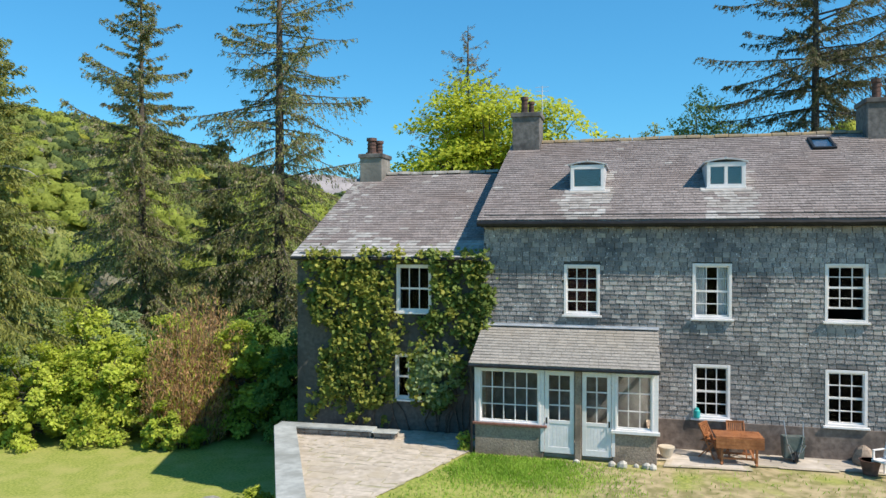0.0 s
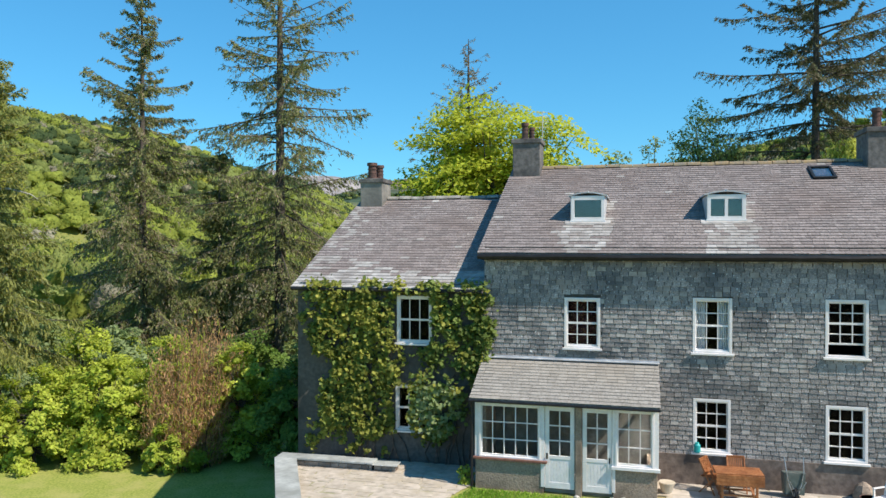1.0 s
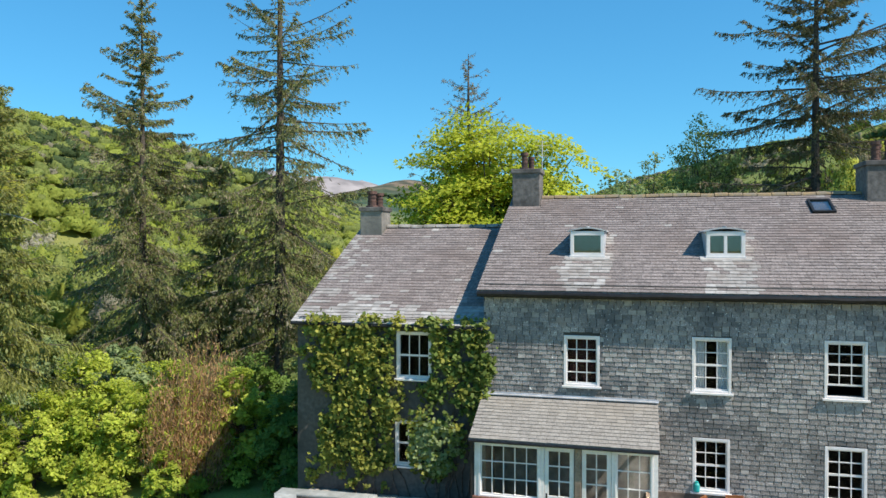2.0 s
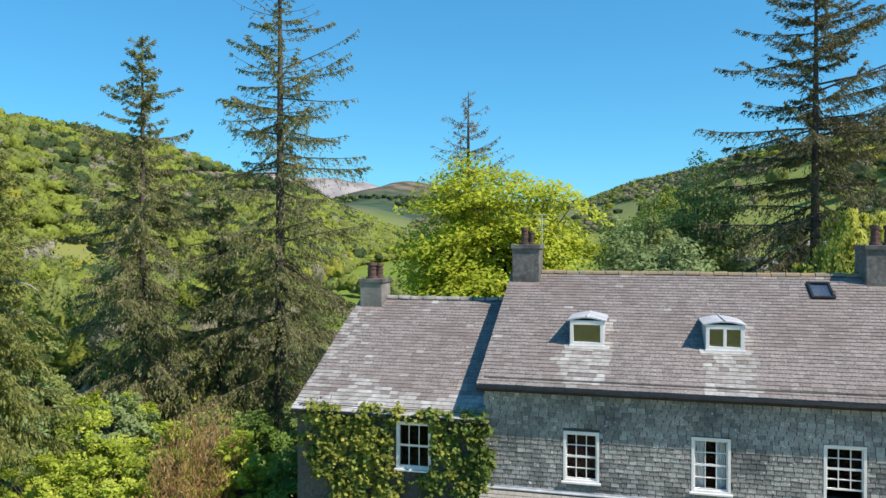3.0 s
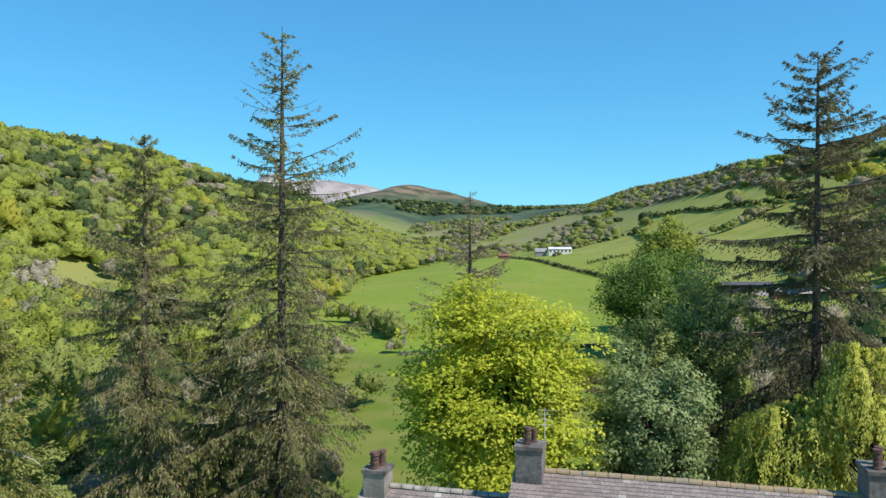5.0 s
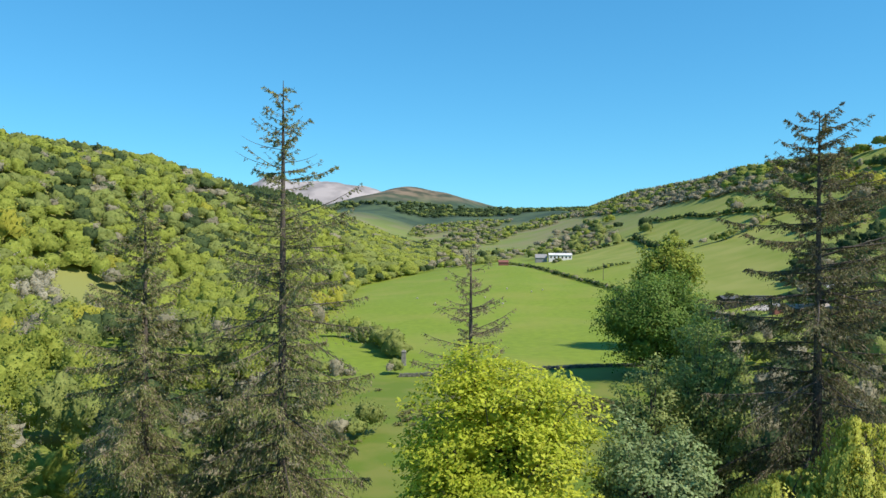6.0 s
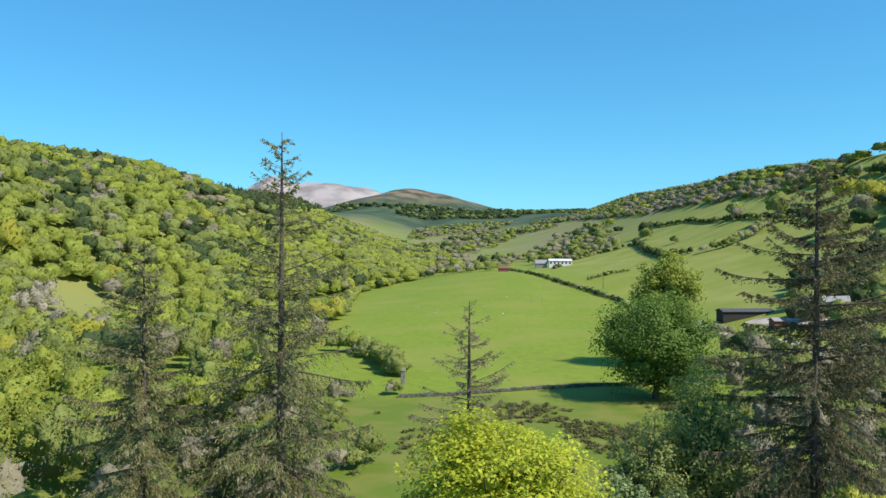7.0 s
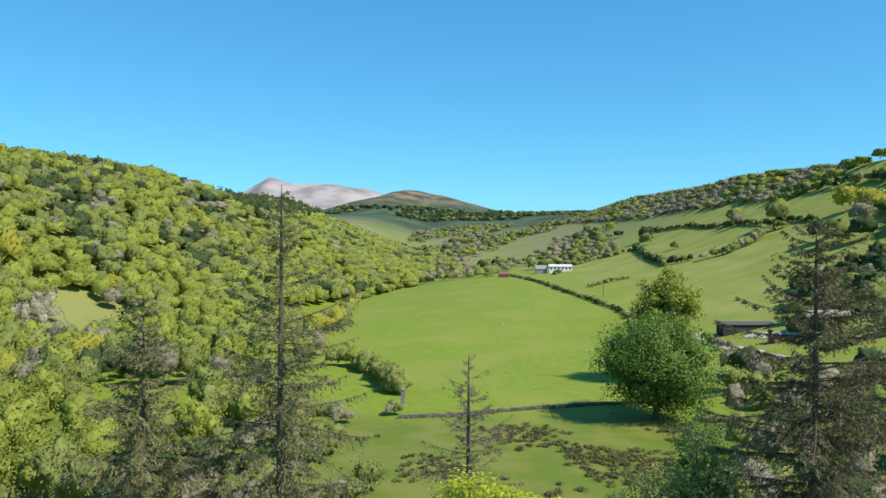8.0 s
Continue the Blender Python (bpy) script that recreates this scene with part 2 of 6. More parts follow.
def quad_mesh(name, v, f, normals, mats, index):
    """One mesh of quads with a normal for each point."""
    me = bpy.data.meshes.new(name)
    me.vertices.add(len(v)), me.loops.add(4 * len(f)), me.polygons.add(len(f))
    me.vertices.foreach_set("co", np.ascontiguousarray(v, dtype=np.float32).ravel())
    me.loops.foreach_set("vertex_index", np.ascontiguousarray(f, dtype=np.int32).ravel())
    me.polygons.foreach_set("loop_start", np.arange(0, 4 * len(f), 4, dtype=np.int32))
    me.polygons.foreach_set("use_smooth", np.ones(len(f), bool))
    for m in mats:
        me.materials.append(m)
    me.polygons.foreach_set("material_index", np.asarray(index, dtype=np.int32))
    me.update(calc_edges=True)
    me.normals_split_custom_set_from_vertices(np.ascontiguousarray(normals, dtype=np.float32))
    return new(name, me)


def smooth(t):
    t = np.clip(t, 0, 1)
    return t * t * (3 - 2 * t)


# ---- ground ----


def wavy(x, y, s, seed=0.0):
    return np.sin(x / s + seed) * np.cos(y / s * 1.13 + 2 * seed) + 0.5 * np.sin(x / s * 2.3 + y / s * 1.7 + seed)


def terrace_edge(y):
    """x of the drop beside the terrace and the wing."""
    return np.where(y < 22.0, -4.95 + (22.0 - np.maximum(y, 10.6)) * 0.2365, -4.95 + 0.25 * (y - 22.0))


def height(x, y):
    x, y = np.asarray(x, float), np.asarray(y, float)
    # valley floor, and the field that swells towards the farm
    z = -4.6 + 12 * smooth((y - 190) / 330) * smooth((x + 70) / 120) - 1.2 * smooth((y - 150) / 150)
    z = z + 95 * smooth((y - 600) / 2000)
    # hill on the sunny side
    t = np.clip((x - 40 - 20 * smooth((y - 200) / 300)) / 255, 0, 1.25)
    z = z + (87 + 5 * smooth((y - 620) / 120) - 10 * smooth((y - 700) / 500) - 55 * smooth((y - 1100) / 800)) * (np.clip(t, 0, 1) ** 1.7 + 0.25 * np.maximum(t - 1, 0)) * smooth((y + 40) / 200)
    # wooded hill
    xs = np.minimum(-130 + 0.35 * (y - 250), -10)
    t = np.clip((xs - x) / 210, 0, 1.6)
    z = z + (86 - 13 * smooth((y - 540) / 90) * (1 - smooth((y - 760) / 200)) - 46 * smooth((y - 700) / 800)) * (smooth(t) * 0.8 + 0.2 * np.minimum(t, 1.3)) * smooth((y + 60) / 250)
    # far hills
    z = z + 120 * np.exp(-((x + 70) / 240) ** 2 - ((y - 2700) / 420) ** 2) + 4 * np.exp(-((x - 200) / 420) ** 2 - ((y - 2750) / 400) ** 2)
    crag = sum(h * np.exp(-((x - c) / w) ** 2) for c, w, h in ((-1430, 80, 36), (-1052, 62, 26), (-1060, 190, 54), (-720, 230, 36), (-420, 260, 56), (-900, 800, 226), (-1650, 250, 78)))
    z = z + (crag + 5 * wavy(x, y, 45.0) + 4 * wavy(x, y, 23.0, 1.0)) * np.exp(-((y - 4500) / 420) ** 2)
    far = smooth((y - 90) / 200)
    z = z + far * (0.7 * wavy(x, y, 37.0, 1.3)) + smooth((y - 1200) / 1500) * 9 * wavy(x, y, 130.0, 0.4)
    # shelf of the house, and the lawn below it
    near = 1 - smooth((y - 33 - 0.2 * x) / 26)
    wide = 0.24 + 1.4 * np.maximum(10.6 - y, 0)
    edge = smooth((x - terrace_edge(y) + wide / 2) / wide)
    shelf = -3.0 + 2.62 * edge
    side = 1 - smooth((np.abs(x) - 60) / 80)
    return z * (1 - near * side) + shelf * near * side


def spaced(parts):
    return np.unique(np.concatenate([np.arange(a, b, s) for a, b, s in parts]).round(3))


gx = spaced(((-3600, -1600, 60), (-1600, -600, 25), (-600, -100, 10), (-100, -12, 2.0), (-12, 4, 0.25), (4, 14, 0.6), (14, 100, 2.0), (100, 500, 10), (500, 3600, 60)))
gy = spaced(((-900, -100, 50), (-100, 6, 4), (6, 34, 0.35), (34, 120, 1.5), (120, 700, 6), (700, 2000, 30), (2000, 4950, 60)))
GX, GY = np.meshgrid(gx, gy)
GZ = height(GX, GY)


def ground_material():
    """Lawn by the house, pasture beyond it, rough heather on the far hills."""
    m = material("meadow", (0.13, 0.19, 0.012), (0.175, 0.24, 0.018), (0.2, 0.225, 0.035), grain=0.5, blotch=0.035, bump=0.25, dist=0.1)
    t, n = m.node_tree, m.node_tree.nodes
    p = n["Principled BSDF"]
    base = p.inputs["Base Color"].links[0].from_socket
    geo = n.new("ShaderNodeNewGeometry")
    xyz = n.new("ShaderNodeSeparateXYZ")
    t.links.new(geo.outputs["Position"], xyz.inputs[0])

    def ramp(src, lo, hi):
        k = n.new("ShaderNodeMapRange")
        k.inputs[1].default_value, k.inputs[2].default_value = lo, hi
        t.links.new(src, k.inputs[0])
        return k.outputs[0]

    def noise_at(scale, detail=6):
        k = n.new("ShaderNodeTexNoise")
        k.inputs["Scale"].default_value, k.inputs["Detail"].default_value = scale, detail
        t.links.new(geo.outputs["Position"], k.inputs["Vector"])
        return k.outputs[0]

    def mix(f, x, y):
        k = n.new("ShaderNodeMix")
        k.data_type = "RGBA"
        for s, v in ((k.inputs[0], f), (k.inputs[6], x), (k.inputs[7], y)):
            if isinstance(v, tuple):
                s.default_value = (*v, 1)
            else:
                t.links.new(v, s)
        return k.outputs[2]

    lawn = mix(ramp(noise_at(11.0, 10), 0.32, 0.68), (0.15, 0.2, 0.03), (0.34, 0.36, 0.085))
    dry = n.new("ShaderNodeMath")
    dry.operation = "MULTIPLY"
    t.links.new(ramp(noise_at(0.75, 9), 0.3, 0.48), dry.inputs[0])
    t.links.new(ramp(xyz.outputs[0], 0.5, 4.0), dry.inputs[1])
    straw = mix(ramp(noise_at(3.5, 10), 0.38, 0.62), (0.21, 0.19, 0.08), (0.42, 0.34, 0.2))
    lawn = mix(ramp(noise_at(1.1, 8), 0.45, 0.75), lawn, (0.35, 0.335, 0.11))
    lawn = mix(dry.outputs[0], lawn, straw)
    wet = mix(ramp(noise_at(0.16, 8), 0.42, 0.62), (0.1, 0.15, 0.012), (0.15, 0.17, 0.03))
    base = mix(ramp(xyz.outputs[1], 152, 138), base, wet)
    hay = mix(ramp(noise_at(0.05, 8), 0.35, 0.65), (0.165, 0.21, 0.025), (0.235, 0.25, 0.055))
    base = mix(ramp(xyz.outputs[0], 75, 110), base, hay)
    base = mix(ramp(xyz.outputs[0], -88, -112), base, (0.2, 0.215, 0.06))
    col = mix(ramp(xyz.outputs[1], 45, 34), base, lawn)
    forest = mix(ramp(noise_at(0.012), 0.42, 0.6), (0.03, 0.055, 0.03), (0.06, 0.095, 0.045))
    rough = mix(ramp(noise_at(0.011), 0.42, 0.58), (0.15, 0.19, 0.04), (0.2, 0.19, 0.085))
    col = mix(ramp(xyz.outputs[1], 620, 900), col, rough)
    col = mix(ramp(xyz.outputs[1], 1500, 1900), col, forest)
    heath = mix(ramp(noise_at(0.02), 0.4, 0.6), (0.05, 0.055, 0.032), (0.2, 0.15, 0.1))
    col = mix(ramp(xyz.outputs[2], 150, 195), col, heath)
    # far mountain: pale grey-pink of distance haze put into the rock colour
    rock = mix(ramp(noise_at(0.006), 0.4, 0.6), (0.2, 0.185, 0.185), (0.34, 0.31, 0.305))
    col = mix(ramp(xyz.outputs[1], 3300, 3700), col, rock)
    t.links.new(col, p.inputs["Base Color"])
    return m


def build_ground():
    ny, nx = GX.shape
    v = np.stack([GX, GY, GZ], -1).reshape(-1, 3)
    i = (np.arange(ny - 1)[:, None] * nx + np.arange(nx - 1)[None, :]).ravel()
    f = np.stack([i, i + 1, i + nx + 1, i + nx], 1)
    me = bpy.data.meshes.new("ground")
    me.vertices.add(len(v)), me.loops.add(4 * len(f)), me.polygons.add(len(f))
    me.vertices.foreach_set("co", v.astype(np.float32).ravel())
    me.loops.foreach_set("vertex_index", f.astype(np.int32).ravel())
    me.polygons.foreach_set("loop_start", np.arange(0, 4 * len(f), 4, dtype=np.int32))
    me.polygons.foreach_set("use_smooth", np.ones(len(f), bool))
    me.update(calc_edges=True)
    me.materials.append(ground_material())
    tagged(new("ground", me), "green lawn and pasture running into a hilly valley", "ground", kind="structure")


build_ground()


def ground_z(x, y):
    return float(height(x, y))


# ---- trees ----


def conifer(seed, x, y, top, reach, low=0.06, bare=0.0, mats=None, name="spruce_tree", label="", leaf=0.3, dense=1.0, droop=0.25, lean=(0.0, 0.0), whorl=0.95, taper=0.72, brown=0.3, weep=1.0, cap=99.0):
    """Trunk, whorls of limbs that sag and lift at the tip, and needle sprays set along side twigs."""
    rng = np.random.default_rng(seed)
    z0 = ground_z(x, y) - 0.2
    h = top - z0
    root = thing(name, pose(x, y, z0), label, "tree", "tall conifers")
    wood = Solid()
    n = 9
    r0 = 0.0115 * h + 0.05
    line = [np.array([lean[0] * (k / n) ** 2, lean[1] * (k / n) ** 2, h * k / n]) for k in range(n + 1)]
    wood.tube([tuple(p) for p in line], [r0 * (1 - k / n) ** 0.8 + 0.025 for k in range(n + 1)], 8)
    limbs = Solid()
    pts, ways, sizes = [], [], []
    z = low * h
    while z < h * 0.99:
        f = z / h
        length = min(cap, reach * ((1 - f) ** taper * 0.97 + 0.03)) * min(1, 0.7 + f * 2.5)
        turn = rng.uniform(0, 6.28)
        count = int(rng.integers(3, 5))
        for k in range(count):
            a = turn + 6.283 * k / count + rng.uniform(-0.45, 0.45)
            q = length * rng.choice([0.35, 0.5, 0.7, 0.9, 1.1, 1.3]) * rng.uniform(0.85, 1.15)
            up = 0.62 * (f - 0.52) + rng.normal() * (0.2 if f < 0.65 else 0.12)
            way = np.array([math.cos(a), math.sin(a), 0])
            side = np.array([-way[1], way[0], 0])
            base = np.array([lean[0] * f * f, lean[1] * f * f, z + rng.uniform(-0.35, 0.35)])
            s = np.linspace(0, 1, 7)
            rise = q * (up * s - droop * s * s * (1.25 - f) + 0.3 * droop * s ** 4 + 0.34 * max(0, f - 0.3) * s ** 2.5)
            sway = q * 0.07 * rng.normal() * s * s
            curve = base + way * (q * s)[:, None] + side * sway[:, None] + np.array([0, 0, 1]) * rise[:, None]
            limbs.tube([tuple(c) for c in curve], list((0.006 + 0.005 * (1 - f)) * q * (1 - s) ** 0.9 + 0.009), 4, cap=False)
            keep = max(0.08, 1 - bare * rng.uniform(0.4, 1.4) * (0.35 + 0.8 * f))
            # short needled twigs along both sides of the limb; low in the tree they hang in curtains
            low_f = min(1.0, max(0.0, (0.8 - f) * 2.2))
            twigs = max(3, int(q * 9.0 * dense * keep * (0.8 + 0.6 * low_f)))
            u = 0.1 + 0.9 * rng.random(twigs) ** 1.1
            foot = np.stack([np.interp(u, s, curve[:, c]) for c in range(3)], 1)
            hand = np.sign(rng.normal(size=twigs))
            spread = (0.26 + (0.17 + 0.15 * low_f) * q * (1.05 - u)) * rng.uniform(0.25, 1.3, twigs)
            fan = way * 0.8 + side * (hand * rng.uniform(0.3, 1.0, twigs))[:, None]
            per = 8
            w = rng.uniform(0.0, 1.0, (twigs, per))
            fall = spread[:, None] * (0.45 + (0.2 + 0.8 * weep) * low_f) * rng.uniform(0.3, 1.4, (twigs, 1)) * w ** 1.4 + 0.03
            p = foot[:, None, :] + fan[:, None, :] * (spread[:, None] * w)[:, :, None] - np.array([0, 0, 1]) * fall[:, :, None]
            d = np.repeat(fan[:, None, :], per, 1) * 0.8 + np.array([0, 0, 1]) * (0.1 * (1 - low_f) - (0.3 + 1.3 * weep * w) * (0.3 + 0.7 * low_f))[:, :, None]
            pts.append(p.reshape(-1, 3))
            ways.append(d.reshape(-1, 3))
        z += whorl * 0.62 * rng.uniform(0.4, 1.6) * (1.1 - 0.5 * f)
    p, o = np.concatenate(pts), np.concatenate(ways)
    p = p + rng.normal(size=p.shape) * 0.045
    corners = leaves_at(rng, p, leaf, None, ratio=0.24, flat=0.5, hang=0.1, along=o)
    wood.part("trunk", BARK, root)
    tagged(limbs.part("branchwork", BARK, root), kind="stuff")
    ob = quads("crown", corners, mats or [SPRUCE], root, None if not mats or len(mats) < 2 else (rng.random(len(p)) < brown).astype(int))
    return root


def broadleaf(seed, x, y, top, rx, ry, crown_low, mat, name, label, leaf=0.35, count=9000, lobes=26, trunk=0.3, flat=0.6, hang=0.0, category="tree", group="", z0=None, core=0.5, ratio=0.6, tuft=1.0, layered=0.0):
    """A trunk, limbs to the sprays of the crown, and leaves on the sprays; layered: how flat the sprays lie, like shelves that tip outwards."""
    rng = np.random.default_rng(seed)
    z0 = ground_z(x, y) - 0.15 if z0 is None else z0
    h = top - z0
    root = thing(name, pose(x, y, z0), label, category, group)
    cz, rz = (crown_low + h) / 2, (h - crown_low) / 2
    size3 = np.array([rx, ry, rz])
    c = unit(rng.normal(size=(lobes, 3)))
    c = c * rng.uniform(0.15, 0.88, lobes)[:, None] ** 0.6 * size3 * (1 + 0.06 * rng.normal(size=(lobes, 1))) + np.array([0, 0, cz])
    if category == "shrub":
        a, f = rng.uniform(0, 6.283, lobes), np.sqrt(rng.random(lobes)) * 0.85
        c = np.stack([np.cos(a) * f * rx, np.sin(a) * f * ry, rng.uniform(0.1, 0.9, lobes) * h * (1 - 0.45 * f * f)], 1)
    size = tuft * rng.uniform(0.14, 0.32, lobes) * (rx + ry + rz) / 3
    out = unit((c - np.array([0, 0, cz * 0.8])) / size3)
    wood = Solid()
    wood.tube([(0, 0, 0), (0.05 * rx, 0, cz * 0.5), (0, 0.03 * ry, cz + rz * 0.3)], [trunk, trunk * 0.75, trunk * 0.25], 8)
    wood.part("trunk", BARK, root)
    limbs = Solid()
    for q in c[:160]:
        s = np.array([0, 0, max(0.15 * h, min(q[2] * 0.75, cz))])
        mid = s * 0.45 + q * 0.55 + np.array([0, 0, -0.05 * h])
        limbs.tube([tuple(s), tuple(mid), tuple(q)], [trunk * 0.4, trunk * 0.22, trunk * 0.06], 5, cap=False)
    tagged(limbs.part("branchwork", BARK, root), kind="stuff")
    k = rng.choice(lobes, count, p=size ** 2 / np.sum(size ** 2))
    d = unit(rng.normal(size=(count, 3)))
    r = size[k] * rng.uniform(0.2, 1.1, count) ** 0.6
    # shelves: each spray is squeezed along its own tipped axis
    axis = unit(np.array([0, 0, 1.0]) + 0.55 * out + 0.25 * rng.normal(size=(lobes, 3)))[k]
    flatness = 0.85 * layered
    dd = d - axis * np.sum(d * axis, 1, keepdims=True) * flatness
    p = c[k] + dd * r[:, None] * (np.array([1.15, 1.15, 0.85]) if not layered else 1.25)
    if hang:
        p[:, 2] -= hang * rng.exponential(1.0, count)
    p[:, 2] = np.maximum(p[:, 2], 0.05)
    face_out = unit(out[k] * 0.7 + (axis if layered else d) * 0.8)
    q = leaves_at(rng, p, leaf, face_out, ratio=ratio, flat=flat, hang=hang)
    q, nor = facing(q, face_out, 0.4)
    if core:
        inner = [lump(rng, np.array([0, 0, cz]) + (c[i] - np.array([0, 0, cz])) * 0.72, size[i] * np.array([1.0, 1.0, 0.72]) * core, 3) for i in range(min(lobes, 60))]
        q = np.concatenate([q] + [k[0] for k in inner])
        nor = np.concatenate([nor] + [k[1] for k in inner])
        q[:, :, 2] = np.maximum(q[:, :, 2], 0.02)
    quads("crown", q, mat, root, normals=nor)
    return root


def weeping(seed, x, y, top, rx, low, mat, name, label, strands=900, leaf=0.2):
    """A weeping tree: limbs arch over and carry long hanging strands of narrow leaves."""
    rng = np.random.default_rng(seed)
    z0 = ground_z(x, y) - 0.15
    h = top - z0
    root = thing(name, pose(x, y, z0), label, "tree")
    wood = Solid()
    wood.tube([(0, 0, 0), (0.1, 0, h * 0.35), (0, 0.1, h * 0.7)], [0.32, 0.24, 0.1], 8)
    wood.part("trunk", BARK, root)
    knots = 44
    a, f = rng.uniform(0, 6.283, knots), np.sqrt(rng.uniform(0.04, 1, knots))
    head = np.stack([np.cos(a) * f * rx * 0.8, np.sin(a) * f * rx * 0.8, h * (1 - 0.5 * f * f) * rng.uniform(0.78, 1.0, knots)], 1)
    limbs = Solid()
    for q in head:
        limbs.tube([(0, 0, h * 0.4), (q[0] * 0.5, q[1] * 0.5, q[2] * 0.92), tuple(q)], [0.12, 0.07, 0.02], 5, cap=False)
    tagged(limbs.part("branchwork", BARK, root), kind="stuff")
    j = rng.integers(0, knots, strands)
    b = rng.uniform(0, 6.283, strands)
    way = np.stack([np.cos(b), np.sin(b), np.zeros(strands)], 1) + 0.6 * unit(head[j] * np.array([1, 1, 0]))
    reach_s, drop = rng.uniform(0.2, 0.3 * rx + 0.5, strands), rng.uniform(0.5, 0.26 * h, strands)
    per = 26
    t = rng.random((strands, per))
    p = head[j][:, None, :] + way[:, None, :] * (reach_s[:, None] * np.minimum(1, t * 2.2) ** 0.7)[:, :, None]
    p[:, :, 2] += 0.25 * np.sin(np.minimum(1, t * 3) * 3.14) - drop[:, None] * np.maximum(0, t - 0.12) ** 1.25
    p = p.reshape(-1, 3) + rng.normal(size=(strands * per, 3)) * 0.06
    p[:, 2] = np.maximum(p[:, 2], low)
    out = unit(np.repeat(way, per, 0) * 0.6 + np.array([0, 0, 0.9]))
    q = leaves_at(rng, p, leaf, out, ratio=0.4, hang=0.6, along=np.tile([0, 0, -0.7], (len(p), 1)))
    q, nor = facing(q, out, 0.75)
    quads("crown", q, mat, root, normals=nor)
    return root


# ---- house ----
SLATE_STREAK = material("streaked_slate", (0.28, 0.265, 0.25), (0.4, 0.385, 0.365), (0.24, 0.21, 0.19), grain=9, blotch=1.5, rough=0.8, bump=0.3, by="island", amount=0.12)
MAIN = dict(u0=-5.95, u1=6.75, deep=12.1, low=-0.6, eave=6.1, ridge_v=6.05, ridge_z=9.04)
WING = dict(u0=-11.95, u1=-5.95, deep=11.9, low=-3.2, eave=5.0, ridge_v=5.95, ridge_z=8.0)


def holed_wall(s, u0, u1, z0, z1, holes, v0, v1):
    """A thick wall along u with rectangular openings (u0, u1, z0, z1) right through it."""
    us = sorted({u0, u1, *[h[0] for h in holes], *[h[1] for h in holes]})
    zs = sorted({z0, z1, *[h[2] for h in holes], *[h[3] for h in holes]})

    def solid(i, j):
        if not (0 <= i < len(us) - 1 and 0 <= j < len(zs) - 1):
            return False
        a, b = (us[i] + us[i + 1]) / 2, (zs[j] + zs[j + 1]) / 2
        return not any(h[0] < a < h[1] and h[2] < b < h[3] for h in holes)

    for i in range(len(us) - 1):
        for j in range(len(zs) - 1):
            if not solid(i, j):
                continue
            a, b, c, d = us[i], us[i + 1], zs[j], zs[j + 1]
            s.face([(a, v0, c), (b, v0, c), (b, v0, d), (a, v0, d)])
            s.face([(b, v1, c), (a, v1, c), (a, v1, d), (b, v1, d)])
            if not solid(i - 1, j):
                s.face([(a, v1, c), (a, v0, c), (a, v0, d), (a, v1, d)])
            if not solid(i + 1, j):
                s.face([(b, v0, c), (b, v1, c), (b, v1, d), (b, v0, d)])
            if not solid(i, j - 1):
                s.face([(a, v1, c), (b, v1, c), (b, v0, c), (a, v0, c)])
            if not solid(i, j + 1):
                s.face([(a, v0, d), (b, v0, d), (b, v1, d), (a, v1, d)])


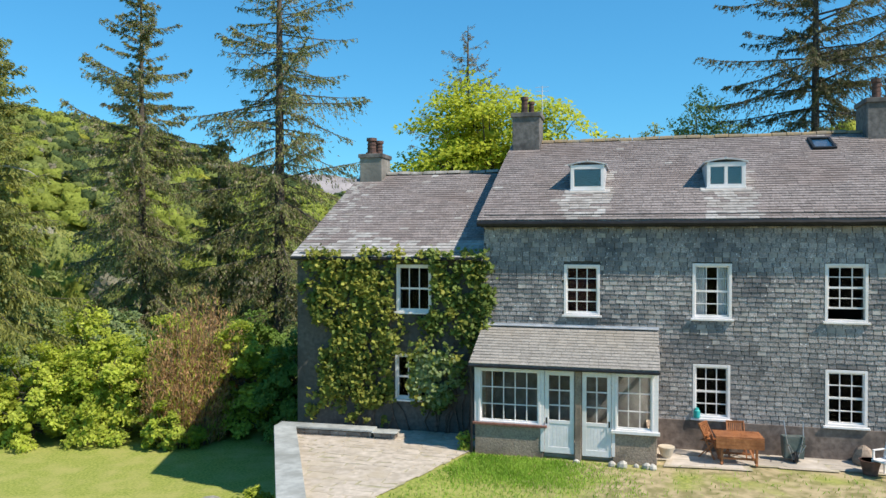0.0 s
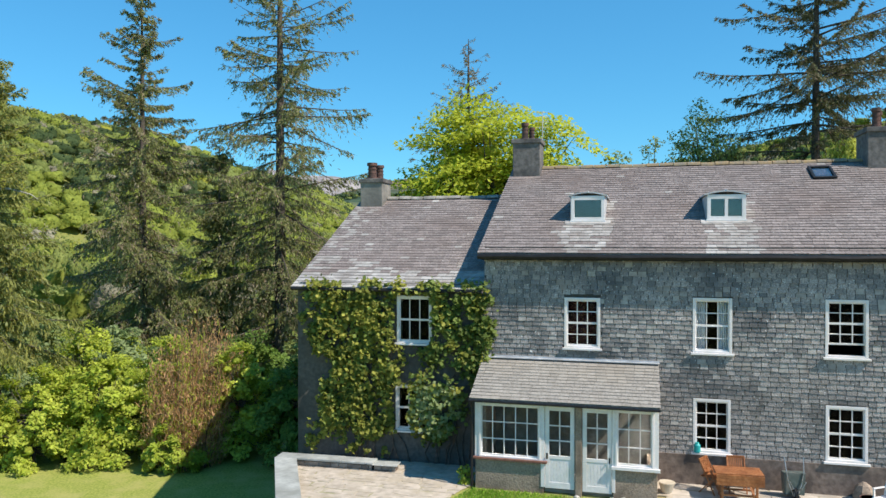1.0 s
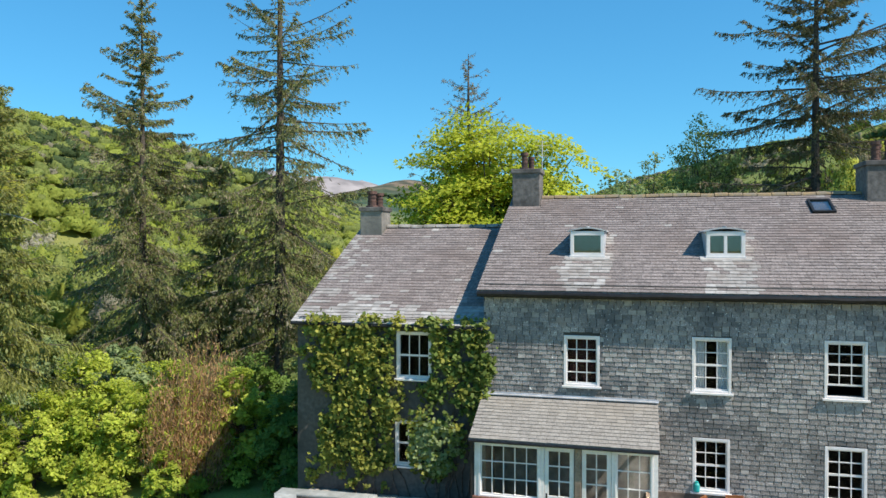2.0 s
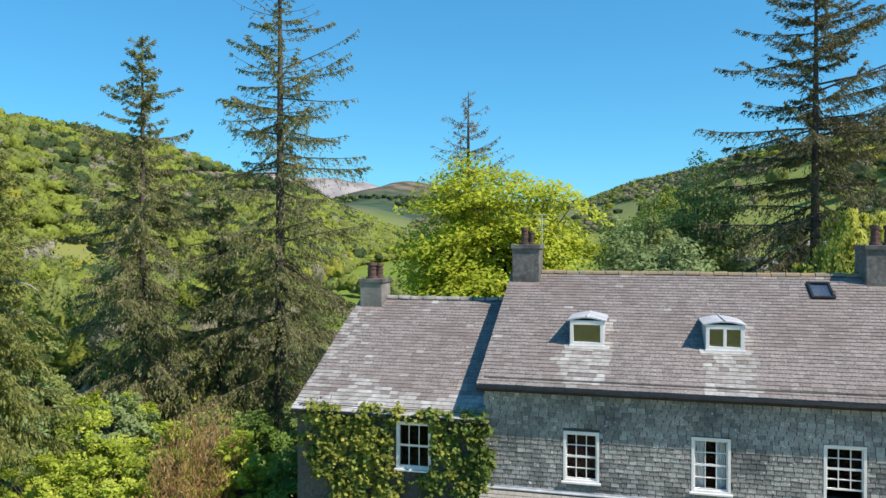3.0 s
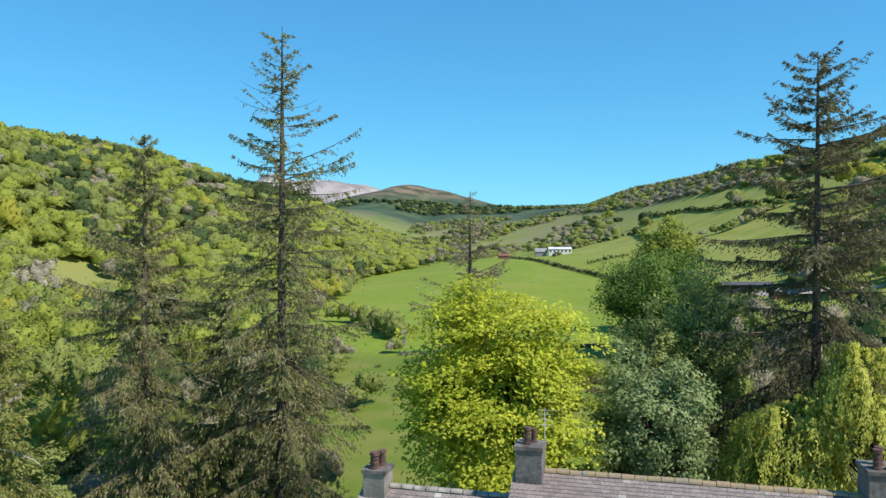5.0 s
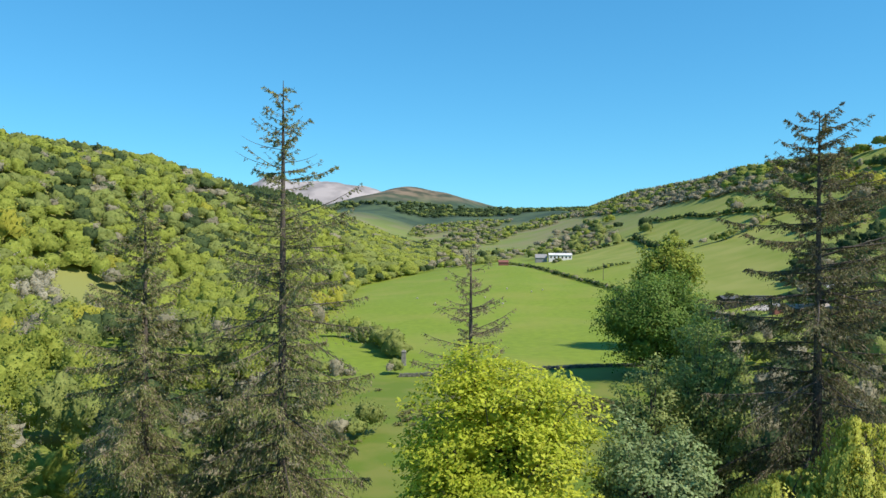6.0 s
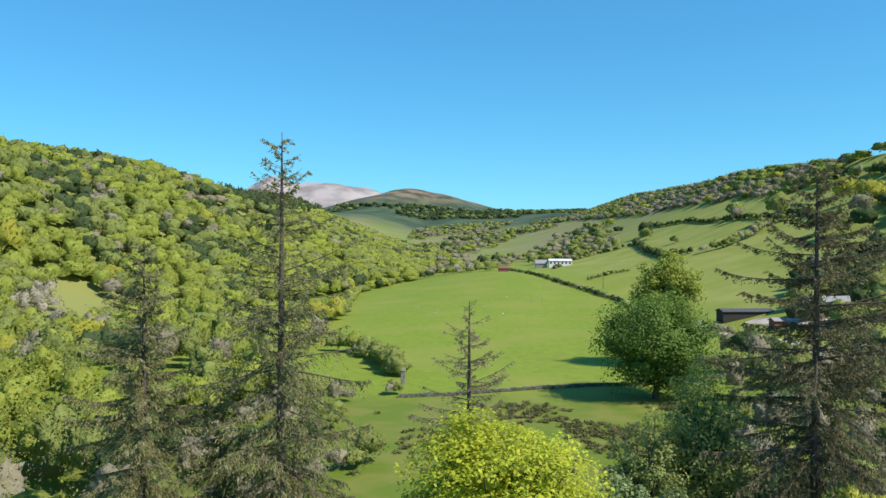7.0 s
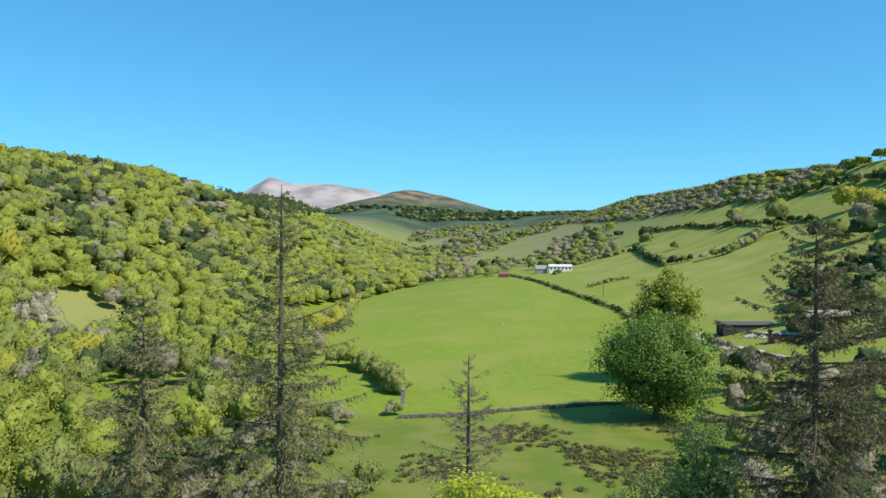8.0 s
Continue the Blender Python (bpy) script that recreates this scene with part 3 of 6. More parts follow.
def lay_slates(owner, seed, origin, along, up, out, wide, tall, w, e, mats, pick, skip=None, wash=None, thick=0.014, ragged=0.012, name="slate", clip=None, vary=0.16, joint=0.004, tilt=0.0, lift0=0.012):
    """Courses of slates on a plane. pick: a stretch (a0, a1, b0, b1) of it whose slates are pieces of their own; the rest is one mesh."""
    rng = random.Random(seed)
    o, a, b, n = (Vector(q) for q in (origin, along, up, out))
    rest = Solid()
    piece = Solid()
    hw, hh = w / 2 - 0.005, e * 1.3

    def corners(dx, dy, turn, lift, half, tip=0.0):
        a0, a1 = max(lift - tip, 0.002), max(lift + tip, 0.002)
        return [(-half + dx, dy - turn, a0), (half + dx, dy + turn, a1), (half + dx, hh, 0.0), (-half + dx, hh, 0.0),
                (-half + dx, dy - turn, a0 + thick), (half + dx, dy + turn, a1 + thick), (half + dx, hh, thick * 0.3), (-half + dx, hh, thick * 0.3)]

    piece.hexa(corners(0, 0, 0, lift0, hw))
    data = piece.data(name, [mats[0]])
    m = Matrix(((a.x, b.x, n.x, 0), (a.y, b.y, n.y, 0), (a.z, b.z, n.z, 0), (0, 0, 0, 1)))
    made = 0
    for j in range(int(tall / e)):
        x = -w * rng.random()
        while x < wide:
            step = w * rng.uniform(1 - vary, 1 + vary)
            lo, hi = max(x + joint, 0.0), min(x + step - joint, wide)
            x += step
            span = clip(lo, hi, j * e) if clip else (lo, hi)
            if not span or span[1] - span[0] < 0.04 or (skip and skip((lo + hi) / 2, j * e + e / 2, (hi - lo) / 2)):
                continue
            lo, hi = span
            mid, half = (lo + hi) / 2, (hi - lo) / 2
            dy, turn = rng.uniform(-ragged, ragged), rng.uniform(-ragged, ragged) * 0.5
            k = wash(mid, j * e, rng) if wash else 0
            if k == 0 and half > hw * 0.8 and made < 300 and pick[0] < mid < pick[1] and pick[2] < j * e < pick[3]:
                ob = new(name, data)
                ob.parent = owner
                ob.matrix_basis = Matrix.Translation(o + a * mid + b * (j * e + dy)) @ m @ Matrix.Rotation(turn * 4, 4, "Z") @ Matrix.Rotation(rng.uniform(-1, 1) * tilt / w * 2, 4, "Y") @ Matrix.Rotation(rng.uniform(-0.3, 1) * tilt / e, 4, "X") @ Matrix.Diagonal((half / hw, 1, 1, 1))
                made += 1
            else:
                rest.hexa([tuple(o + a * (mid + p[0]) + b * (j * e + p[1]) + n * p[2]) for p in corners(0, dy, turn, lift0 + rng.uniform(0, 0.5 * lift0 + tilt), half, rng.uniform(-1, 1) * tilt)], k)
    ob = rest.part(name.replace("slate", "slating"), mats[1:], owner)
    tagged(ob, kind="stuff")
    return ob


def window(owner, u0, u1, z0, z1, cols, rows, v=0.0, sash=True, open_low=0.0, sill=0.06, border=0.075, name="window"):
    """A sash window: frame, sill, glazing bars and panes; v: the wall's outer face."""
    s = Solid()
    b = border
    s.box(u0, u0 + b, v - 0.035, v + 0.14, z0, z1)
    s.box(u1 - b, u1, v - 0.035, v + 0.14, z0, z1)
    s.box(u0 + b, u1 - b, v - 0.033, v + 0.14, z1 - b, z1)
    s.box(u0 + b, u1 - b, v - 0.033, v + 0.14, z0, z0 + b * 0.7)
    root = s.part(name, WHITE, owner, bevel=0.006)
    if sill:
        s = Solid()
        s.box(u0 - 0.05, u1 + 0.05, v - 0.11, v + 0.05, z0 - sill, z0 - 0.003)
        s.part("sill", WHITE, root, bevel=0.008)
    a, c, d, e = u0 + b, u1 - b, z0 + b * 0.7 + open_low, z1 - b
    mid = (z0 + z1) / 2
    bars = Solid()
    for i in range(1, cols):
        x = a + (c - a) * i / cols
        bars.box(x - 0.012, x + 0.012, v + 0.022, v + 0.058, d, e)
    for j in range(1, rows):
        z = d + (e - d) * j / rows
        h = 0.028 if sash and abs(j - rows / 2) < 0.1 else 0.012
        bars.box(a, c, v + 0.018, v + 0.062, z - h, z + h)
    bars.box(a, a + 0.03, v + 0.02, v + 0.06, d, e)
    bars.box(c - 0.03, c, v + 0.02, v + 0.06, d, e)
    bars.box(a, c, v + 0.016, v + 0.064, d, d + 0.045)
    bars.box(a, c, v + 0.016, v + 0.064, e - 0.035, e)
    bars.part("glazing_grid", WHITE, root)
    pane = Solid()
    w, h = (c - a) / cols, (e - d) / rows
    pane.box(-w / 2, w / 2, -0.002, 0.002, -h / 2, h / 2)
    data = pane.data("pane", GLASS)
    rng = random.Random(int(u0 * 100 + z0 * 10))
    for i in range(cols):
        for j in range(rows):
            ob = new("pane", data)
            ob.parent = root
            ob.matrix_basis = pose(a + w * (i + 0.5), v + 0.04, d + h * (j + 0.5), rng.uniform(-0.5, 0.5), 0, rng.uniform(-0.5, 0.5))
            ob.visible_shadow = False
    return root


def chimney(owner, u0, u1, v0, v1, z0, z1, pots, mat, label):
    s = Solid()
    s.box(u0, u1, v0, v1, z0, z1)
    root = s.part("chimney", mat, owner, label, bevel=0.03)
    s = Solid()
    s.box(u0 - 0.05, u1 + 0.05, v0 - 0.05, v1 + 0.05, z1 - 0.12, z1 + 0.04)
    s.part("cap", SOOT, root, bevel=0.02)
    for k, (u, v, r, h) in enumerate(pots):
        s = Solid()
        z = z1 + 0.04
        s.tube([(u, v, z), (u, v, z + h * 0.1), (u, v, z + h * 0.12), (u, v, z + h * 0.8), (u, v, z + h * 0.82), (u, v, z + h)],
               [r * 1.1, r * 1.1, r * 0.8, r * 0.72, r * 0.95, r * 0.95], 14)
        for q in (0.35, 0.58):
            s.tube([(u, v, z + h * q), (u, v, z + h * (q + 0.05))], [r * 0.86, r * 0.86], 14)
        s.part("pot", POT, root, smooth=False)
    return root


def gable_roof(owner, d, over_u0, over_u1, over_v, mat):
    """Two slabs that meet at the ridge; the eaves stand out by over_v."""
    s = Solid()
    a, b, rv, rz = d["u0"] - over_u0, d["u1"] + over_u1, d["ridge_v"], d["ridge_z"] - 0.03
    k = (rz - d["eave"]) / rv
    for sign in (-1, 1):
        v_e = rv + sign * (rv + over_v)
        z_e = d["eave"] - k * over_v
        s.hexa([(a, v_e, z_e - 0.09), (b, v_e, z_e - 0.09), (b, rv, rz - 0.12), (a, rv, rz - 0.12), (a, v_e, z_e), (b, v_e, z_e), (b, rv, rz), (a, rv, rz)][::1])
    roof = s.part("roof", mat, owner)
    return roof, a, b, k


def ridge_tiles(owner, a, b, v, z, mat, w=0.45):
    s = Solid()
    n = 5
    pts = [(0.17 * math.cos(math.pi * i / n), 0.12 * math.sin(math.pi * i / n) - 0.06) for i in range(n + 1)]
    for i in range(n):
        (y0, z0), (y1, z1) = pts[i], pts[i + 1]
        s.face([(-w / 2 + 0.006, y0, z0), (-w / 2 + 0.006, y1, z1), (w / 2 - 0.006, y1, z1), (w / 2 - 0.006, y0, z0)])
    s.face([(-w / 2 + 0.006, *p) for p in reversed(pts)])
    s.face([(w / 2 - 0.006, *p) for p in pts])
    data = s.data("ridge_tile", mat)
    rng = random.Random(5)
    k = int((b - a) / w)
    for i in range(k):
        ob = new("ridge_tile", data)
        ob.parent = owner
        ob.matrix_basis = pose(a + (b - a) * (i + 0.5) / k, v, z + rng.uniform(-0.015, 0.015), rng.uniform(-3, 3), rng.uniform(-1.5, 1.5), 0)


def slope(d, k):
    n = math.hypot(1, k)
    return (0, 1 / n, k / n), (0, -k / n, 1 / n)


def dormer(owner, u0, u1, v, z0, z1, lights, k, eave_z, name="dormer"):
    """A small dormer with a curved lead top; v: its front."""
    def roof_z(q):
        return eave_z + k * q
    s = Solid()
    for a, b in ((u0, u0 + 0.06), (u1 - 0.06, u1)):
        back = (z1 - eave_z) / k
        s.hexa([(a, v, roof_z(v) - 0.1), (b, v, roof_z(v) - 0.1), (b, back, z1 - 0.12), (a, back, z1 - 0.12), (a, v, z1 - 0.02), (b, v, z1 - 0.02), (b, back, z1 - 0.02), (a, back, z1 - 0.02)])
    root = s.part(name, LEAD, owner, "small roof dormer with white frame and curved lead top")
    s = Solid()
    n, back = 8, (z1 + 0.1 - eave_z) / k
    arc = [(u0 - 0.06 + (u1 - u0 + 0.12) * i / n, z1 - 0.02 + 0.1 * math.sin(math.pi * i / n)) for i in range(n + 1)]
    ring = arc + [(x, z + 0.04) for x, z in reversed(arc)]
    k0 = len(ring)
    s.v = [(x, v - 0.09, z) for x, z in ring] + [(x, back, z) for x, z in ring]
    s.f = [tuple(range(k0)), tuple(range(2 * k0 - 1, k0 - 1, -1))] + [(i, k0 + i, k0 + (i + 1) % k0, (i + 1) % k0) for i in range(k0)]
    s.m = [0] * len(s.f)
    top = s.part("lead_top", LEAD, root)
    m = (u0 + u1) / 2
    s = Solid()
    s.box(m - 0.02, m + 0.02, v - 0.095, back, z1 + 0.115, z1 + 0.15)
    s.part("lead_roll", LEAD, top)
    s = Solid()
    s.hexa([(u0 - 0.16, v - 0.2, roof_z(v - 0.2) + 0.03), (u1 + 0.16, v - 0.2, roof_z(v - 0.2) + 0.03), (u1 + 0.16, v + 0.02, roof_z(v) + 0.03), (u0 - 0.16, v + 0.02, roof_z(v) + 0.03),
            (u0 - 0.16, v - 0.2, roof_z(v - 0.2) + 0.05), (u1 + 0.16, v - 0.2, roof_z(v - 0.2) + 0.05), (u1 + 0.16, v + 0.02, roof_z(v) + 0.06), (u0 - 0.16, v + 0.02, roof_z(v) + 0.06)])
    s.part("apron", SLATE_WASH, root)
    s = Solid()
    fz0 = roof_z(v) + 0.02
    s.box(u0 + 0.02, u0 + 0.12, v - 0.06, v + 0.06, fz0, z1)
    s.box(u1 - 0.12, u1 - 0.02, v - 0.06, v + 0.06, fz0, z1)
    s.box(u0 + 0.12, u1 - 0.12, v - 0.058, v + 0.06, z1 - 0.13, z1)
    s.box(u0 + 0.12, u1 - 0.12, v - 0.058, v + 0.06, fz0, fz0 + 0.12)
    for i in range(1, lights):
        x = u0 + (u1 - u0) * i / lights
        s.box(x - 0.045, x + 0.045, v - 0.055, v + 0.05, fz0 + 0.12, z1 - 0.13)
    s.box(u0 - 0.01, u1 + 0.01, v - 0.1, v + 0.02, fz0 - 0.02, fz0 + 0.03)
    s.part("frame", WHITE, root, bevel=0.006)
    s = Solid()
    s.box(u0 + 0.1, u1 - 0.1, v + 0.0, v + 0.005, fz0 + 0.1, z1 - 0.1)
    ob = s.part("pane", COATED, root)
    ob.visible_shadow = False
    s = Solid()
    s.box(u0 + 0.06, u1 - 0.06, v + 0.35, v + 0.37, roof_z(v) - 0.1, z1 - 0.03)
    s.part("blind", RENDER, root)


def build_main():
    root = thing("farmhouse", HOUSE, "old grey slate-hung farmhouse with white sash windows", "house")
    d = MAIN
    wins = [(-3.62, -2.61, 3.29, 4.72, 3, 4, 0.0), (-0.13, 0.89, 3.28, 4.78, 3, 4, 0.0), (3.18, 4.21, 3.28, 4.8, 3, 4, 0.28),
            (-0.11, 0.86, 0.55, 2.02, 3, 4, 0.0), (3.2, 4.21, 0.54, 2.01, 3, 4, 0.0)]
    holes = [(a + 0.02, b - 0.02, c + 0.02, e - 0.02) for a, b, c, e, *_ in wins] + [(-4.6, -3.7, -0.35, 1.7)]
    s = Solid()
    holed_wall(s, d["u0"], d["u1"], d["low"], d["eave"] + 0.05, holes, 0.0, 0.5)
    front = s.part("front_wall", RENDER, root, "front wall hung with weathered grey slates")
    s = Solid()
    s.box(d["u0"], d["u1"], d["deep"] - 0.5, d["deep"], d["low"], d["eave"])
    for a, b in ((d["u0"], d["u0"] + 0.5), (d["u1"] - 0.5, d["u1"])):
        s.box(a, b, 0.5, d["deep"] - 0.5, d["low"], d["eave"])
        s.hexa([(a, 0.02, d["eave"]), (b, 0.02, d["eave"]), (b, d["deep"], d["eave"]), (a, d["deep"], d["eave"]),
                (a, d["ridge_v"] - 0.05, d["ridge_z"] - 0.15), (b, d["ridge_v"] - 0.05, d["ridge_z"] - 0.15), (b, d["ridge_v"] + 0.05, d["ridge_z"] - 0.15), (a, d["ridge_v"] + 0.05, d["ridge_z"] - 0.15)])
    s.part("side_and_rear_walls", RENDER, root)
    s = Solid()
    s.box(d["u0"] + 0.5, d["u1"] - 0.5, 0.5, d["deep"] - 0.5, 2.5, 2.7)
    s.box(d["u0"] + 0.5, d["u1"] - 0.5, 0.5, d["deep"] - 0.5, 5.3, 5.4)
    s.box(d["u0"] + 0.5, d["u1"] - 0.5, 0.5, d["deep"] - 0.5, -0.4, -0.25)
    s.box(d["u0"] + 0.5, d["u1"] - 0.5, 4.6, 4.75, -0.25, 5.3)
    s.part("inner_floors", DIMMED_PLASTER, root)
    s = Solid()
    s.box(-1.08, d["u1"], -0.05, -0.002, d["low"], 0.47)
    s.part("plinth", PLINTH, root, "stained render plinth below the slates", bevel=0.01)
    for a, b, c, e, cols, rows, gap in wins:
        window(root, a, b, c, e, cols, rows, open_low=gap)
    # curtains behind one upper window
    for a, b in ((-0.05, 0.22), (0.55, 0.82)):
        s = Solid()
        n = 10
        for i in range(n):
            x0, x1 = a + (b - a) * i / n, a + (b - a) * (i + 1) / n
            y0, y1 = 0.24 + 0.03 * (i % 2), 0.24 + 0.03 * ((i + 1) % 2)
            s.hexa([(x0, y0, 3.32), (x1, y1, 3.32), (x1, y1 + 0.006, 3.32), (x0, y0 + 0.006, 3.32), (x0, y0, 4.72), (x1, y1, 4.72), (x1, y1 + 0.006, 4.72), (x0, y0 + 0.006, 4.72)])
        s.part("curtain", CLOTH, root, "white curtain half drawn")
    s = Solid()
    s.box(-3.55, -2.7, 0.3, 0.33, 3.32, 4.7)
    s.part("blind", material("red_blind", (0.035, 0.01, 0.012), (0.06, 0.018, 0.018), grain=7), root, "dull red blind behind the glass")
    roof, a, b, k = gable_roof(root, d, 0.17, 0.17, 0.24, SLATE_ROOF)
    up, out = slope(d, k)
    z_e = d["eave"] - k * 0.24
    # dark gutter below the eaves
    s = Solid()
    n = 24
    wave = random.Random(17)
    run = [(a + 0.02 + (b - a - 0.04) * i / n, -0.3, z_e - 0.1 + wave.uniform(-0.012, 0.012)) for i in range(n + 1)]
    s.tube(run, [0.075] * (n + 1), 8)
    s.box(a + 0.12, b - 0.12, -0.24, -0.002, z_e - 0.2, z_e - 0.1)
    s.part("gutter", DARK, root, "black eaves gutter")
    dorms = ((-3.6, -2.55, 1.7, 6.93, 7.72, 1), (0.36, 1.46, 1.7, 6.93, 7.7, 2))
    for q in dorms:
        dormer(root, q[0], q[1], q[2], q[3], q[4], q[5], k, d["eave"])
    # roof light
    n = math.hypot(1, k)
    def on_roof(u, v, h):
        return (u, v - k / n * h, d["eave"] + k * v + h / n)
    s = Solid()
    for x0, x1, y0, y1 in ((3.84, 3.92, 4.55, 5.5), (4.46, 4.54, 4.55, 5.5), (3.92, 4.46, 4.55, 4.64), (3.92, 4.46, 5.41, 5.5)):
        s.hexa([on_roof(x0, y0, 0), on_roof(x1, y0, 0), on_roof(x1, y1, 0), on_roof(x0, y1, 0), on_roof(x0, y0, 0.1), on_roof(x1, y0, 0.1), on_roof(x1, y1, 0.1), on_roof(x0, y1, 0.1)])
    light = s.part("roof_light", DARK, root, "small dark-framed roof light", bevel=0.01)
    s = Solid()
    s.hexa([on_roof(x, y, h) for h in (0.05, 0.06) for x, y in ((3.92, 4.64), (4.46, 4.64), (4.46, 5.41), (3.92, 5.41))])
    s.part("pane", COATED, light)
    chimney(root, -6.0, -5.0, 5.35, 6.35, 8.4, 10.0, [(-5.6, 5.7, 0.15, 0.62), (-5.4, 6.05, 0.13, 0.5)], SOOT, "rendered chimney stack with clay pots")
    chimney(root, 5.62, 6.75, 5.4, 6.7, 8.4, 10.0, [(5.95, 5.7, 0.15, 0.65), (6.35, 5.7, 0.15, 0.65), (6.15, 6.25, 0.15, 0.6)], SOOT, "wide sooty chimney stack with several pots")
    s = Solid()
    s.tube([(-5.05, 6.45, 8.8), (-5.05, 6.45, 11.2)], [0.02, 0.016], 6)
    for q in (10.6, 10.8, 11.0, 11.15):
        s.tube([(-5.3, 6.45, q), (-4.8, 6.45, q)], [0.008, 0.008], 4)
    s.part("aerial", LEAD, root, "thin metal aerial on the chimney")
    ridge_tiles(root, -5.0, 5.62, d["ridge_v"], d["ridge_z"], MOSS)

    def hidden(x, y, half):
        u, v = a + x, -0.24 + y * up[1]
        for q in dorms:
            if q[0] - 0.02 < u < q[1] + 0.02 and q[2] - 0.05 < v < q[2] + 1.3:
                return True
        return (3.84 < u < 4.54 and 4.5 < v < 5.5) or (u < -5.0 and v > 5.2) or (u > 5.62 and v > 5.25)

    def wash(x, y, rng):
        u, v = a + x, -0.24 + y * up[1]
        for q in dorms:
            if q[0] - 0.15 < u < q[1] + 0.2 and v < q[2] + 0.1:
                f = 0.62 + 0.45 * math.sin(u * 7.0 + q[0])
                return 1 if rng.random() < f * 0.5 else (2 if rng.random() < 0.8 else 0)
            if q[1] < u < q[1] + 0.3 and q[2] < v < q[2] + 1.5 and rng.random() < 0.4:
                return 2
        return 2 if rng.random() < 0.006 else 0

    length = math.hypot(d["ridge_v"] + 0.24, d["ridge_z"] - z_e) - 0.1
    lay_slates(roof, 3, (a, -0.26, z_e - 0.004), (1, 0, 0), up, out, b - a, length, 0.29, 0.19, (SLATE_PIECES[1], SLATE_ROOF, SLATE_WASH, SLATE_STREAK), (2.6, 8.0, 0.3, 3.9), hidden, wash, ragged=0.008)
    lay_slates(roof, 4, (b, 2 * d["ridge_v"] + 0.26, z_e - 0.004), (-1, 0, 0), (0, -up[1], up[2]), (0, -out[1], out[2]), b - a, length, 0.5, 0.3, (SLATE_PIECES[1], SLATE_ROOF, SLATE_WASH, SLATE_STREAK), (0, 0, 0, 0))
    gaps = [(q[0] - 0.01, q[1] + 0.01, q[2] - 0.07, q[3] + 0.01) for q in wins]

    gaps.append((-6.0, -1.06, 0.0, 2.9))

    def trim(lo, hi, z):
        """Cut a slate back to the edge of a window or of the porch."""
        lo, hi, z = lo + d["u0"], hi + d["u0"], z + 0.46
        for g in gaps:
            if g[2] - 0.1 < z < g[3] - 0.02:
                if lo >= g[0] and hi <= g[1]:
                    return None
                if lo < g[0] < hi:
                    hi = g[0]
                elif lo < g[1] < hi:
                    lo = g[1]
        return lo - d["u0"], hi - d["u0"]

    def lichen(x, z, rng):
        # lichen at 0.05; the extra pale slates paint sun glints on the lit band
        return 1 if rng.random() < 0.05 + 0.09 * (2.2 < z < 4.6 and x > 3.2) else 0

    lay_slates(front, 7, (d["u0"], -0.003, 0.46), (1, 0, 0), (0, 0, 1), (0, -1, 0), d["u1"] - d["u0"], 5.5, 0.225, 0.132, (SLATE_PIECES[0], SLATE_WALL, SLATE_STREAK), (5.0, 9.5, 0.1, 2.4), None, lichen, thick=0.02, ragged=0.013, clip=trim, vary=0.18, joint=0.009, tilt=0.004, lift0=0.007)
    return root


